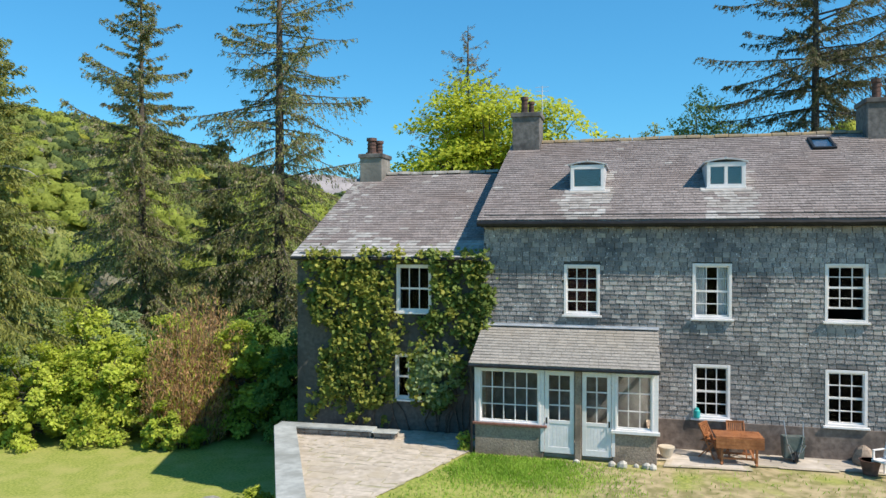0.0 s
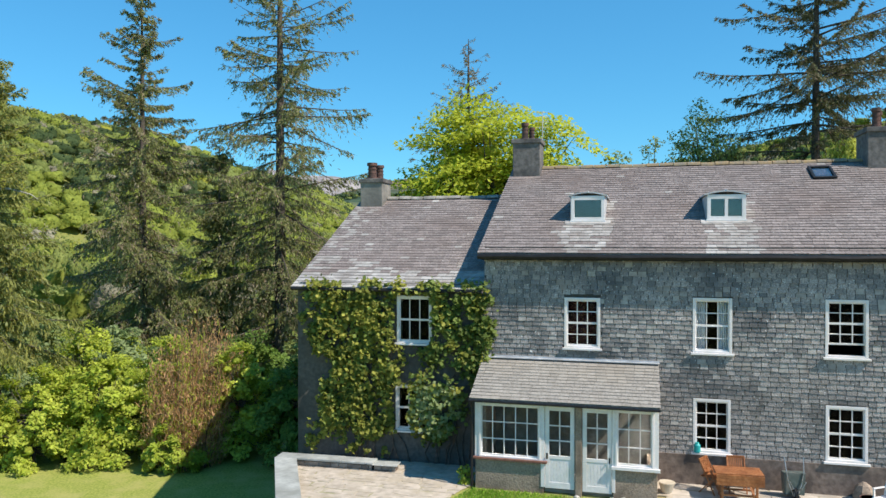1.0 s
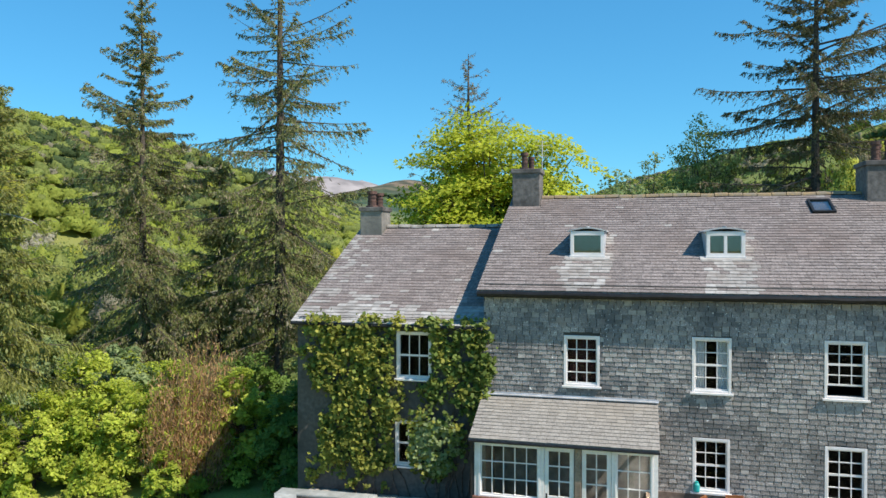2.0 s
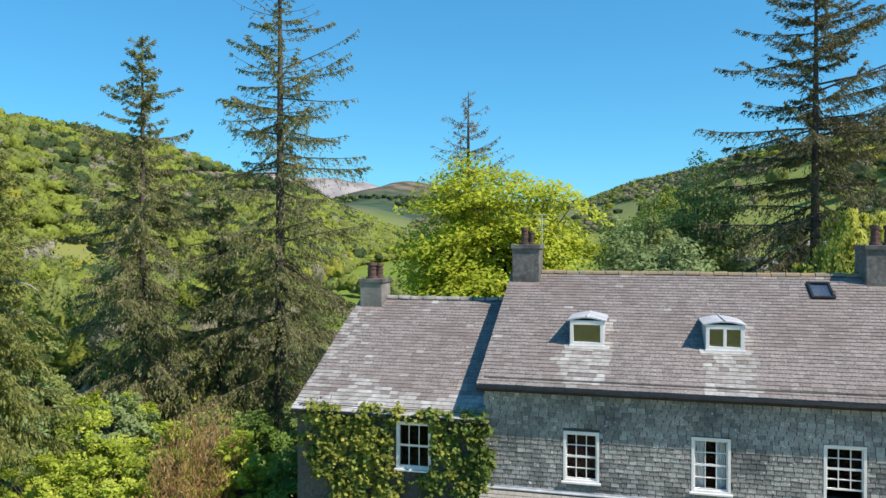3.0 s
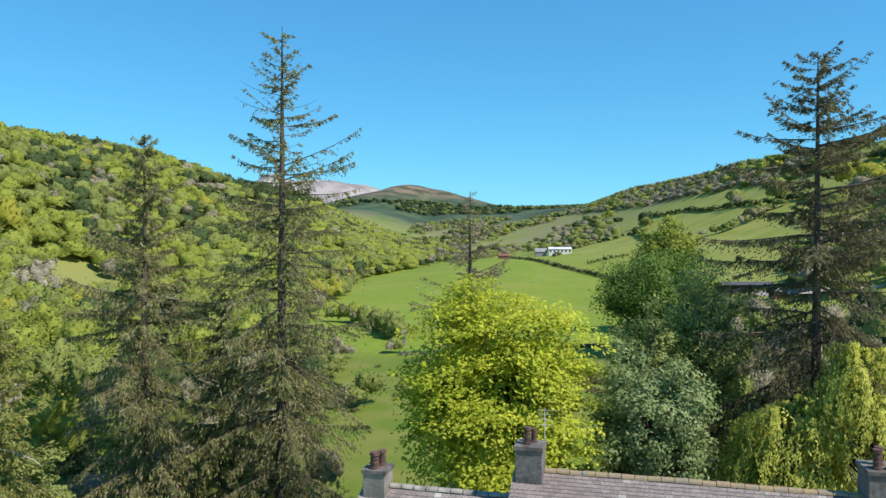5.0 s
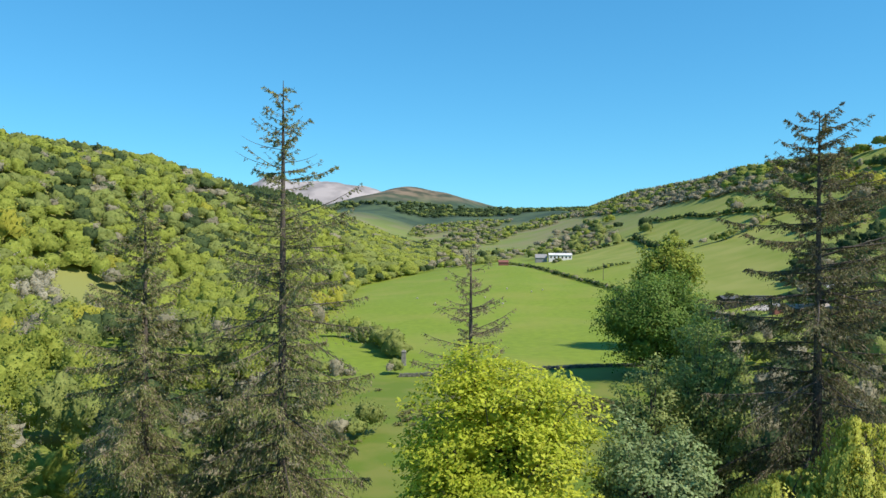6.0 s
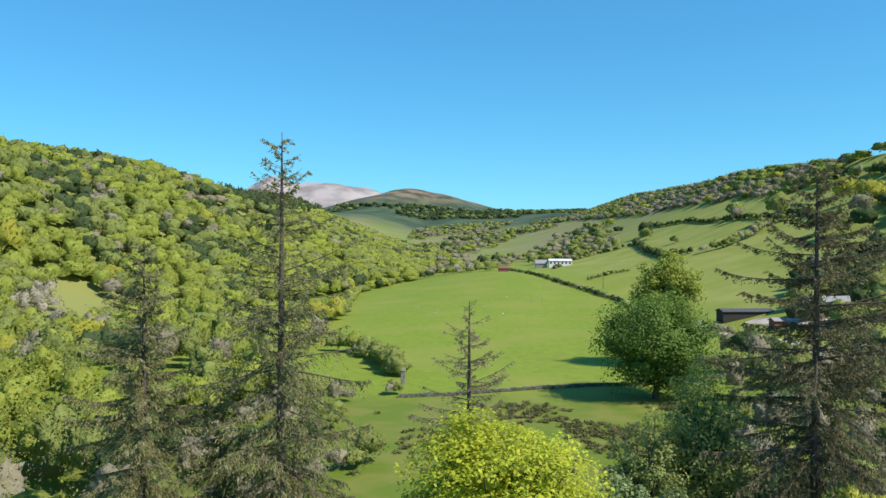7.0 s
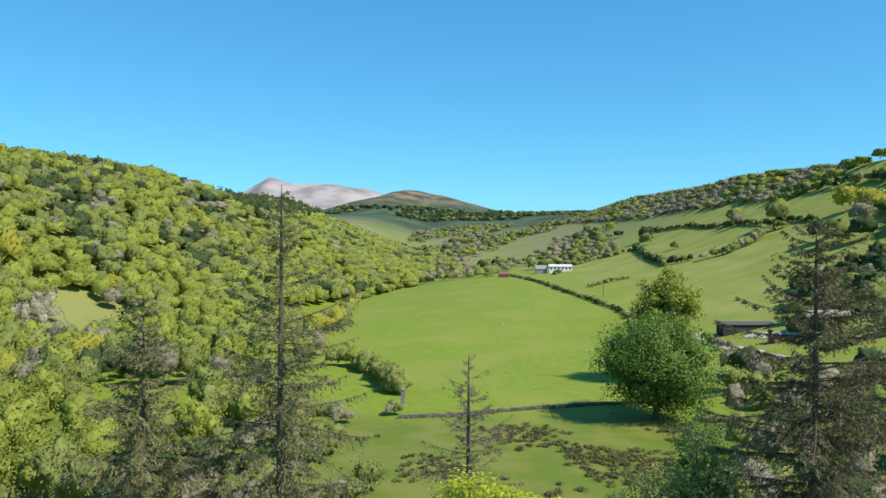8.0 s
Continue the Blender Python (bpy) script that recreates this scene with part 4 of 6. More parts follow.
def build_wing():
    root = thing("house_wing", HOUSE, "lower grey-rendered house wing under a slate roof", "house wing")
    d = WING
    wins = [(-8.66, -7.56, 3.25, 4.68, 3, 2, 0.0), (-8.7, -7.56, 0.6, 1.98, 3, 2, 0.0)]
    s = Solid()
    holed_wall(s, d["u0"], d["u1"] - 0.004, d["low"], d["eave"] + 0.05, [(a + 0.02, b - 0.02, c + 0.02, e - 0.02) for a, b, c, e, *_ in wins], 0.0, 0.5)
    s.part("front_wall", RENDER, root)
    s = Solid()
    s.box(d["u0"], d["u1"] - 0.004, d["deep"] - 0.5, d["deep"], d["low"], d["eave"])
    a, b = d["u0"], d["u0"] + 0.5
    s.box(a, b, 0.5, d["deep"] - 0.5, d["low"], d["eave"])
    s.hexa([(a, 0.02, d["eave"]), (b, 0.02, d["eave"]), (b, d["deep"], d["eave"]), (a, d["deep"], d["eave"]),
            (a, d["ridge_v"] - 0.05, d["ridge_z"] - 0.15), (b, d["ridge_v"] - 0.05, d["ridge_z"] - 0.15), (b, d["ridge_v"] + 0.05, d["ridge_z"] - 0.15), (a, d["ridge_v"] + 0.05, d["ridge_z"] - 0.15)])
    s.part("side_and_rear_walls", RENDER, root)
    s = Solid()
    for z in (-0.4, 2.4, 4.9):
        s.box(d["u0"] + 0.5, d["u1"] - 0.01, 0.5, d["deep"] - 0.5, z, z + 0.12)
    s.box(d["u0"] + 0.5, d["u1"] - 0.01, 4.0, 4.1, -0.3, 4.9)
    s.part("inner_floors", DIMMED_PLASTER, root)
    for a, b, c, e, cols, rows, gap in wins:
        window(root, a, b, c, e, cols, rows)
    roof, a, b, k = gable_roof(root, d, 0.13, -0.02, 0.2, SLATE_ROOF)
    up, out = slope(d, k)
    z_e = d["eave"] - k * 0.2
    s = Solid()
    s.tube([(a + 0.02, -0.24, z_e - 0.05), (b - 0.02, -0.24, z_e - 0.05)], [0.05, 0.05], 8)
    s.part("gutter", DARK, root)
    chimney(root, -11.9, -11.0, 5.3, 6.3, 7.2, 8.68, [(-11.5, 5.55, 0.21, 0.62), (-11.38, 6.05, 0.19, 0.57)], STONE, "pale stone chimney stack with ribbed clay pots")
    ridge_tiles(root, -11.0, -6.1, d["ridge_v"], d["ridge_z"], STONE)
    length = math.hypot(d["ridge_v"] + 0.2, d["ridge_z"] - z_e) - 0.1

    def hidden(x, y, half):
        return a + x < -11.0 and -0.2 + y * up[1] > 5.2

    def wash(x, y, rng):
        u = a + x
        edge = 0.85 + 0.25 * math.sin(u * 1.7) + 0.12 * math.sin(u * 5.1)
        if y < edge:
            return 1 if rng.random() < 0.65 else 2
        if y < edge + 0.6:
            return 2 if rng.random() < 0.3 else 0
        return 2 if rng.random() < (0.4 if u < -11.2 else 0.02) else 0

    lay_slates(roof, 13, (a, -0.22, z_e - 0.004), (1, 0, 0), up, out, b - a, length, 0.29, 0.19, (SLATE_PIECES[1], SLATE_ROOF, SLATE_WASH, SLATE_STREAK), (1.0, 6.0, 0.8, 5.0), hidden, wash, ragged=0.008)
    lay_slates(roof, 14, (b, 2 * d["ridge_v"] + 0.22, z_e - 0.004), (-1, 0, 0), (0, -up[1], up[2]), (0, -out[1], out[2]), b - a, length, 0.5, 0.3, (SLATE_PIECES[1], SLATE_ROOF, SLATE_WASH, SLATE_STREAK), (0, 0, 0, 0))


def glazed_door(owner, u0, u1, z0, z1, v, handle_right):
    s = Solid()
    b = 0.11
    mid = z0 + (z1 - z0) * 0.4
    s.box(u0, u0 + b, v, v + 0.05, z0, z1)
    s.box(u1 - b, u1, v, v + 0.05, z0, z1)
    s.box(u0 + b, u1 - b, v + 0.002, v + 0.05, z1 - 0.12, z1)
    s.box(u0 + b, u1 - b, v + 0.002, v + 0.05, mid - 0.09, mid)
    s.box(u0 + b, u1 - b, v + 0.002, v + 0.05, z0, z0 + 0.16)
    n = 6
    for i in range(n):
        w = (u1 - u0 - 2 * b) / n
        s.box(u0 + b + w * i + 0.004, u0 + b + w * (i + 1) - 0.004, v + 0.014, v + 0.04, z0 + 0.16, mid - 0.09)
    s.box(u0 + b, u1 - b, v + 0.022, v + 0.038, z0 + 0.16, mid - 0.09)
    door = s.part("door", WHITE, owner, "white boarded door with six glass panes", bevel=0.004)
    s = Solid()
    a, c, d, e = u0 + b, u1 - b, mid, z1 - 0.12
    s.box((a + c) / 2 - 0.014, (a + c) / 2 + 0.014, v + 0.008, v + 0.045, d, e)
    for j in (1, 2):
        s.box(a, c, v + 0.008, v + 0.045, d + (e - d) * j / 3 - 0.014, d + (e - d) * j / 3 + 0.014)
    s.part("glazing_grid", WHITE, door)
    s = Solid()
    s.box(a, c, v + 0.024, v + 0.03, d, e)
    s.part("pane", GLASS, door).visible_shadow = False
    s = Solid()
    x = u1 - 0.055 if handle_right else u0 + 0.055
    s.tube([(x, v - 0.05, mid - 0.02), (x, v + 0.01, mid - 0.02)], [0.022, 0.012], 8)
    s.box(x - 0.02, x + 0.02, v - 0.004, v + 0.002, mid - 0.1, mid + 0.06)
    s.part("handle", DARK, door)


LIMEWASH = material("dull_limewash", (0.2, 0.19, 0.17), (0.29, 0.275, 0.245), (0.13, 0.12, 0.11), grain=5, blotch=1.5, bump=0.2)


def build_porch():
    root = thing("porch", HOUSE, "glazed white lean-to porch with two doors and slate roof", "porch")
    v0, lo = -1.75, -0.5
    s = Solid()
    s.box(-5.85, -4.0, v0, v0 + 0.25, lo, 0.44)
    s.part("dwarf_wall", RENDER_TAN, root, "pebble-dashed low wall", bevel=0.015)
    s = Solid()
    s.box(-2.2, -1.09, v0, v0 + 0.25, lo, 0.42)
    s.box(-1.34, -1.09, v0 + 0.25, -0.06, lo, 0.42)
    s.part("dwarf_wall", RENDER_TAN, root, bevel=0.015)
    s = Solid()
    s.box(-5.85, -5.6, v0 + 0.25, -0.06, lo, 2.0)
    s.part("side_wall", RENDER_TAN, root)
    s = Solid()
    s.box(-3.17, -3.0, v0 - 0.03, v0 + 0.2, lo, 2.03)
    s.part("post", RENDER_TAN, root, "rough grey-brown post between the doors", bevel=0.015)
    s = Solid()
    s.box(-5.9, -3.9, v0 - 0.09, v0 + 0.02, 0.44, 0.5)
    s.part("sill", material("red_brown_wood", (0.16, 0.07, 0.05), (0.24, 0.12, 0.09), grain=9), root, "red-brown wooden sill", bevel=0.008)
    s = Solid()
    s.box(-2.24, -1.02, v0 - 0.08, v0 + 0.02, 0.42, 0.5)
    s.box(-5.88, -3.17, v0 - 0.02, v0 + 0.1, 1.97, 2.08)
    s.box(-3.0, -1.06, v0 - 0.02, v0 + 0.1, 1.97, 2.08)
    s.box(-5.86, -5.75, v0 - 0.015, v0 + 0.1, 0.5, 1.97)
    s.box(-4.07, -3.97, v0 - 0.015, v0 + 0.1, lo + 0.3, 1.97)
    s.box(-2.22, -2.14, v0 - 0.015, v0 + 0.1, lo + 0.3, 1.97)
    s.box(-1.18, -1.06, v0 - 0.015, v0 + 0.12, 0.5, 1.97)
    s.part("frame", WHITE, root, bevel=0.006)
    window(root, -5.75, -4.07, 0.5, 1.97, 5, 3, v0, sash=False, sill=0, border=0.06, name="porch_window")
    window(root, -2.14, -1.18, 0.5, 1.97, 3, 3, v0, sash=False, sill=0, border=0.05, name="porch_window")
    glazed_door(root, -3.96, -3.19, -0.22, 1.96, v0 + 0.01, False)
    glazed_door(root, -2.98, -2.23, -0.24, 1.96, v0 + 0.01, True)
    # glazed end towards the sun
    s = Solid()
    for y in (v0 + 0.12, -0.95, -0.14):
        s.box(-1.16, -1.08, y, y + 0.07, 0.42, 2.05)
    s.box(-1.17, -1.07, v0 + 0.1, -0.06, 2.05, 2.13)
    s.part("end_frame", WHITE, root)
    s = Solid()
    s.box(-1.125, -1.12, v0 + 0.15, -0.1, 0.42, 2.05)
    s.part("pane", GLASS, root).visible_shadow = False
    s = Solid()
    s.box(-5.6, -1.34, v0 + 0.2, -0.06, lo, -0.3)
    s.part("floor_slab", PAVING, root)
    s = Solid()
    s.box(-5.6, -1.2, -0.1, -0.065, -0.3, 2.0)
    s.part("inner_wall", LIMEWASH, root, "dull limewashed wall inside the porch")
    # lean-to roof
    k = (2.93 - 2.1) / 1.93
    s = Solid()
    s.hexa([(-5.98, -1.93, 2.05), (-1.02, -1.93, 2.05), (-1.02, -0.02, 2.87), (-5.98, -0.02, 2.87), (-5.98, -1.93, 2.1), (-1.02, -1.93, 2.1), (-1.02, -0.02, 2.92), (-5.98, -0.02, 2.92)])
    roof = s.part("roof", SLATE_ROOF, root)
    n = math.hypot(1, k)
    lay_slates(roof, 23, (-5.98, -1.95, 2.095), (1, 0, 0), (0, 1 / n, k / n), (0, -k / n, 1 / n), 4.96, 2.02, 0.26, 0.15, (SLATE_PORCH_PIECE, SLATE_PORCH, SLATE_WASH), (0.5, 4.6, 0.1, 1.9), None, lambda x, y, rng: 0, ragged=0.006)
    s = Solid()
    s.box(-6.0, -1.0, -0.16, -0.02, 2.93, 2.955)
    s.box(-6.0, -1.0, -0.05, -0.022, 2.95, 3.0)
    s.part("lead_flashing", LEAD, root, "pale grey lead strip along the roof")
    s = Solid()
    s.tube([(-5.99, -1.97, 2.04), (-1.02, -1.97, 2.04)], [0.035, 0.035], 8)
    s.tube([(-5.93, -1.9, 2.0), (-5.93, -1.82, 1.85), (-5.93, -1.82, -0.4)], [0.035, 0.035, 0.035], 8)
    s.part("gutter", DARK, root, "thin black gutter and downpipe")


SLATE_PORCH = material("porch_slate", (0.225, 0.21, 0.19), (0.36, 0.34, 0.31), (0.29, 0.265, 0.23), grain=18, blotch=0.7, rough=0.7, bump=0.3, by="island", amount=0.12)
SLATE_PORCH_PIECE = material("single_porch_slate", (0.225, 0.21, 0.19), (0.36, 0.34, 0.31), (0.29, 0.265, 0.23), grain=18, blotch=0.7, rough=0.7, bump=0.3, by="object", amount=0.12)
build_main()
build_wing()
build_porch()
# ---- trees round the house ----
SPRUCES = [SPRUCE, SPRUCE_BROWN]
DARK_SPRUCES = [leaf_material("dark_needles", (0.1, 0.105, 0.045), (0.19, 0.19, 0.085), 0.35, 0.35), leaf_material("dark_brown_needles", (0.14, 0.11, 0.07), (0.22, 0.175, 0.115), 0.35, 0.3)]
OLIVE = leaf_material("olive_needles", (0.24, 0.25, 0.065), (0.36, 0.365, 0.105), 0.3, 0.45)
conifer(11, -22.6, 55.4, 25.6, 9.6, bare=0.1, mats=SPRUCES, label="tall old spruce with drooping olive branches", taper=0.85, dense=2.0, cap=4.7, brown=0.32)
conifer(12, -12.5, 56.5, 34.0, 13.0, bare=0.7, mats=SPRUCES, label="very tall thin-topped spruce with open branches", taper=0.9, whorl=1.0, dense=2.1, cap=6.0, brown=0.3)
conifer(13, 1.85, 54.8, 21.3, 8.0, bare=0.35, mats=SPRUCES, label="slender sparse half-dead spruce", brown=0.85, taper=0.8, cap=3.4, dense=1.5, leaf=0.2)
conifer(14, 26.2, 52.0, 31.0, 18.0, bare=0.1, mats=DARK_SPRUCES, label="broad dark spruce with heavy branches", droop=0.3, taper=0.82, dense=1.5, cap=6.7)
lawn_spruce = conifer(15, -19.2, 31.5, 14.0, 3.1, mats=[OLIVE, SPRUCE], label="dense olive spruce beside the lawn", dense=1.5, whorl=0.42, brown=0.3, low=0.3, taper=0.5, weep=1.4, leaf=0.27)
dead = Solid()
dead.tube([(0, 0, 11.8), (0.8, -0.3, 11.78), (1.5, -0.5, 11.62), (1.9, -0.6, 11.52), (2.3, -0.75, 11.3)], [0.055, 0.045, 0.035, 0.025, 0.012], 7)
dead.tube([(1.5, -0.5, 11.62), (1.75, -0.75, 11.75), (2.0, -0.9, 11.8)], [0.02, 0.015, 0.008], 5)
dead.part("dead_branch", material("bleached_wood", (0.3, 0.27, 0.23), (0.42, 0.39, 0.34), grain=12, bump=0.4), lawn_spruce, "pale bare dead branch")
conifer(16, -17.3, 57.0, 13.5, 4.2, mats=SPRUCES, label="younger spruce between two tall ones", dense=2.0, whorl=0.7, brown=0.1, low=0.03)
broadleaf(21, 3.1, 45.0, 16.0, 6.0, 5.2, 2.0, BEECH, "beech_tree", "young beech in bright yellow-green leaf", 0.3, 56000, 300, flat=1.0, core=0.5, layered=0.95, tuft=1.0)
broadleaf(22, 19.6, 56.0, 17.6, 3.4, 4.0, 2.0, ASH, "ash_tree", "ash tree in thin new leaf", 0.24, 30000, 260, core=0.4, tuft=0.6)
broadleaf(26, 15.0, 54.0, 14.0, 3.8, 4.0, 1.0, ASH, "ash_tree", "smaller ash tree with loose grey-green crown", 0.24, 24000, 200, core=0.4, tuft=0.6)
broadleaf(23, 12.3, 44.0, 11.9, 4.3, 3.5, 1.0, WHITEBEAM, "whitebeam_tree", "pale silvery-leaved tree behind the house", 0.27, 24000, 150, tuft=0.75, core=0.45)
weeping(24, 19.5, 42.0, 9.5, 3.0, 0.3, WILLOW, "willow_tree", "low yellow-green weeping willow behind the roof", 1300, 0.24)
weeping(27, 22.9, 40.0, 12.6, 2.7, 0.3, WILLOW, "willow_tree", "taller yellow-green weeping willow near the chimney", 1300, 0.24)
broadleaf(25, 41.6, 145.0, 17.2, 12.2, 11.5, 0.5, OAK, "field_tree", "large round dark green tree in the field", 0.52, 36000, 260, trunk=0.7, core=0.85, tuft=0.95)
broadleaf(28, 56.0, 184.0, 24.5, 9.2, 8, 8.0, WOODS[0], "field_tree", "tall olive-green tree behind the round one", 0.8, 9000, 110, trunk=0.6, tuft=0.8)


def shrub(seed, x, y, top, r, mat, name, label, count, leaf=0.185, hang=0.0, flat=0.8, base=None, ratio=0.6):
    return broadleaf(seed, x, y, top, r, r * 0.8, 0.1, mat, name, label, leaf, int(count * 1.25), 110, trunk=0.07, flat=flat, hang=hang, category="shrub", group="shrubs below the trees", z0=base, core=0.6, ratio=ratio, tuft=0.62, layered=0.6)


for i, (x, y, top, r, n) in enumerate(((-22.6, 30.6, 0.9, 2.3, 7000), (-19.8, 30.2, 1.0, 2.2, 8000), (-17.2, 30.8, 1.5, 2.4, 9000), (-14.2, 31.2, 1.9, 2.5, 9000), (-12.2, 32.8, 2.7, 2.4, 7000), (-22.5, 34.0, 2.6, 2.6, 6000), (-17.0, 34.5, 3.2, 2.8, 7000))):
    shrub(60 + i, x, y, top, r, SHRUB, "laurel_shrub", "leafy bright green laurel beside the lawn", n)


def twiggy(seed, x, y, top, r, label):
    """An upright bush of fine twigs that fan out from the root, with small bronze leaves along them."""
    rng = np.random.default_rng(seed)
    z0 = ground_z(x, y) - 0.1
    h = top - z0
    root = thing("bronze_shrub", pose(x, y, z0), label, "shrub", "shrubs below the trees")
    n = 900
    a, f = rng.uniform(0, 6.283, n), np.sqrt(rng.random(n))
    tip = np.stack([np.cos(a) * f * r, np.sin(a) * f * r, h * rng.uniform(0.3, 1.15, n) * (1 - 0.35 * f * f)], 1)
    foot = tip * np.array([0.7, 0.7, 0.0])
    stems = Solid()
    for i in range(0, n, 6):
        stems.tube([tuple(foot[i]), tuple(foot[i] * 0.5 + tip[i] * np.array([0.4, 0.4, 0.5])), tuple(tip[i])], [0.018, 0.012, 0.004], 4, cap=False)
    tagged(stems.part("branchwork", BARK, root), kind="stuff")
    per = 16
    k = np.repeat(np.arange(n), per)
    s = rng.uniform(0.12, 1.0, len(k))
    p = foot[k] + (tip[k] - foot[k]) * s[:, None] + rng.normal(size=(len(k), 3)) * 0.11
    way = unit(tip[k] - foot[k]) * 1.6
    q = leaves_at(rng, p, 0.3, None, ratio=0.13, flat=0.0, along=way)
    small = leaves_at(rng, p[::3] + rng.normal(size=(len(p[::3]), 3)) * 0.06, 0.13, None, ratio=0.6, flat=0.5)
    q = np.concatenate([q, small])
    q[:, :, 2] = np.maximum(q[:, :, 2], 0.03)
    quads("crown", q, [BROWN_SHRUB, SHRUB], root, (rng.random(len(q)) < 0.2).astype(int))


twiggy(70, -10.8, 31.0, 2.1, 1.9, "bronze twiggy shrub with fine upright shoots in the hedge")
twiggy(71, -10.7, 33.0, 2.9, 1.9, "taller bronze twiggy shrub with fine upright shoots in the hedge")
shrub(72, -8.7, 32.0, 2.6, 1.9, SHRUB, "laurel_shrub", "leafy green laurel half in the shade of the wing", 8000)
shrub(83, -11.0, 30.0, -0.4, 1.5, SHRUB, "laurel_shrub", "low bright green laurel before the bronze shrub", 5000)
# these two laurels take the dark OAK leaf to paint the wing's shade
shrub(73, -6.3, 31.0, 2.2, 1.8, OAK, "laurel_shrub", "laurel beside the wing, with shade put into its dark leaf colour", 7000)
shrub(77, -9.2, 35.5, 3.0, 2.2, OAK, "laurel_shrub", "laurel beside the wing, with shade put into its dark leaf colour", 6000)
shrub(74, -22.0, 49.0, 1.5, 3.0, SHRUB, "laurel_shrub", "bright green bush at the foot of the spruce", 8000, 0.3)
shrub(75, -19.0, 42.0, 2.2, 3.0, WHITEBEAM, "grey_shrub", "grey-green loose bush below the spruces", 9000, 0.24)
shrub(76, -24.0, 41.0, 3.6, 3.2, WHITEBEAM, "grey_shrub", "grey-green loose bush below the spruces", 9000, 0.24)
shrub(78, -13.5, 44.0, 0.8, 2.6, ASH, "hazel_shrub", "olive hazel bush below the spruces", 7000, 0.26)
shrub(79, -7.5, 46.0, 1.5, 3.0, ASH, "hazel_shrub", "olive hazel bush behind the wing", 7000, 0.26)
shrub(80, -28.0, 50.0, 4.5, 4.0, ASH, "hazel_shrub", "olive hazel bush below the spruces", 9000, 0.3)
shrub(81, 8.5, 46.0, 4.0, 3.0, BEECH, "beech_sapling", "bright young beech growth behind the house", 8000, 0.28)
shrub(82, 28.0, 45.0, 4.0, 4.0, ASH, "hazel_shrub", "olive hazel bush behind the roof", 8000, 0.3)


# ---- woods, hedges and distant country ----


def crowns(name, label, seed, x, y, r, tall, hue, cover=1.0, mats=None, grain=0.0032, sink=0.0, core=1.0):
    """Many tree or bush crowns as one mesh: a lobed mass each, with leaf sprays on it; hue: the material of each crown."""
    rng = np.random.default_rng(seed)
    vs, fs, ns, idx, base = [], [], [], [], 0
    for i in range(len(x)):
        far = math.hypot(x[i], y[i])
        wide = r[i] / far
        near = wide > 0.022
        n = 8 if wide > 0.03 else 6 if wide > 0.0145 else 4 if wide > 0.007 else 3
        p, f, nor = dome(rng, n, int(rng.integers(9, 16)), 1.5 if near else 1.0)
        hz = tall[i] * 0.5
        size = np.array([r[i], r[i] * rng.uniform(0.85, 1.15), hz * 1.05])
        at = np.array([x[i], y[i], ground_z(x[i], y[i]) + hz * 0.95 - sink])
        bare = hue[i] == 3 or core < 0.9
        fill = (0.72 if bare else 0.84 if near else 0.95) * core
        leaf = min(max(0.22, grain * far * (1.2 if near else 1.0)), r[i] * 0.6)
        count = int(np.clip(cover * (1.5 if bare else 1.0) * 3.2 * r[i] * (r[i] + hz) / leaf ** 2 * (1.3 if near else 0.8), 14, 850 if near else 230 if far < 480 else 60))
        k = rng.integers(0, len(p), count)
        k = k[p[k][:, 2] > -0.35]
        d = unit(nor[k] + 0.45 * rng.normal(size=(len(k), 3)))
        q = at + p[k] * size * rng.uniform(0.8 if bare else 0.92, 1.12, (len(k), 1)) + rng.normal(size=(len(k), 3)) * (0.1 if near else 0.055) * r[i]
        q, _ = facing(leaves_at(rng, q, leaf, d * 1.2, ratio=0.35 if bare else 0.7, flat=0.3), d, 0.9)
        vs += [at + p * size * fill, q.reshape(-1, 3)]
        ns += [nor, np.repeat(d, 4, 0)]
        fs += [f + base, base + len(p) + np.arange(4 * len(k)).reshape(-1, 4)]
        base += len(p) + 4 * len(k)
        idx.append(np.full(len(f) + len(k), hue[i]))
    ob = quad_mesh(name, np.concatenate(vs), np.concatenate(fs), np.concatenate(ns), mats or WOODS, np.concatenate(idx))
    return tagged(ob, label, "woodland", kind="stuff")


def scattered(seed, x0, x1, y0, y1, gap, keep):
    """Jittered grid points of a stretch of country for which keep(x, y) holds."""
    rng = np.random.default_rng(seed)
    gxs, gys = np.meshgrid(np.arange(x0, x1, gap), np.arange(y0, y1, gap))
    px = (gxs + rng.uniform(-0.45, 0.45, gxs.shape) * gap).ravel()
    py = (gys + rng.uniform(-0.45, 0.45, gys.shape) * gap).ravel()
    ok = keep(px, py)
    return px[ok], py[ok], rng


def hues(rng, x, y, weights):
    """Patches of alike trees, with strays."""
    g = 0.5 + 0.5 * np.sin(x / 17.0 + 1.3 * np.sin(y / 29.0)) * np.cos(y / 23.0 + x / 41.0)
    g = np.clip(g + rng.normal(size=len(x)) * 0.28, 0, 0.999)
    return np.searchsorted(np.cumsum(weights) / np.sum(weights), g)


def hill_edge(y):
    return np.minimum(-130 + 0.35 * (y - 250), -10)


def in_glade(x, y):
    return ((x + 139 + 0.3 * (y - 276)) / 20) ** 2 + ((y - 276) / 42) ** 2 < 1


def wooded(x, y):
    return (x < hill_edge(y) - 4) & (x > hill_edge(y) - 265 - 0.25 * y) & (x > -0.68 * y - 40) & ~in_glade(x, y)


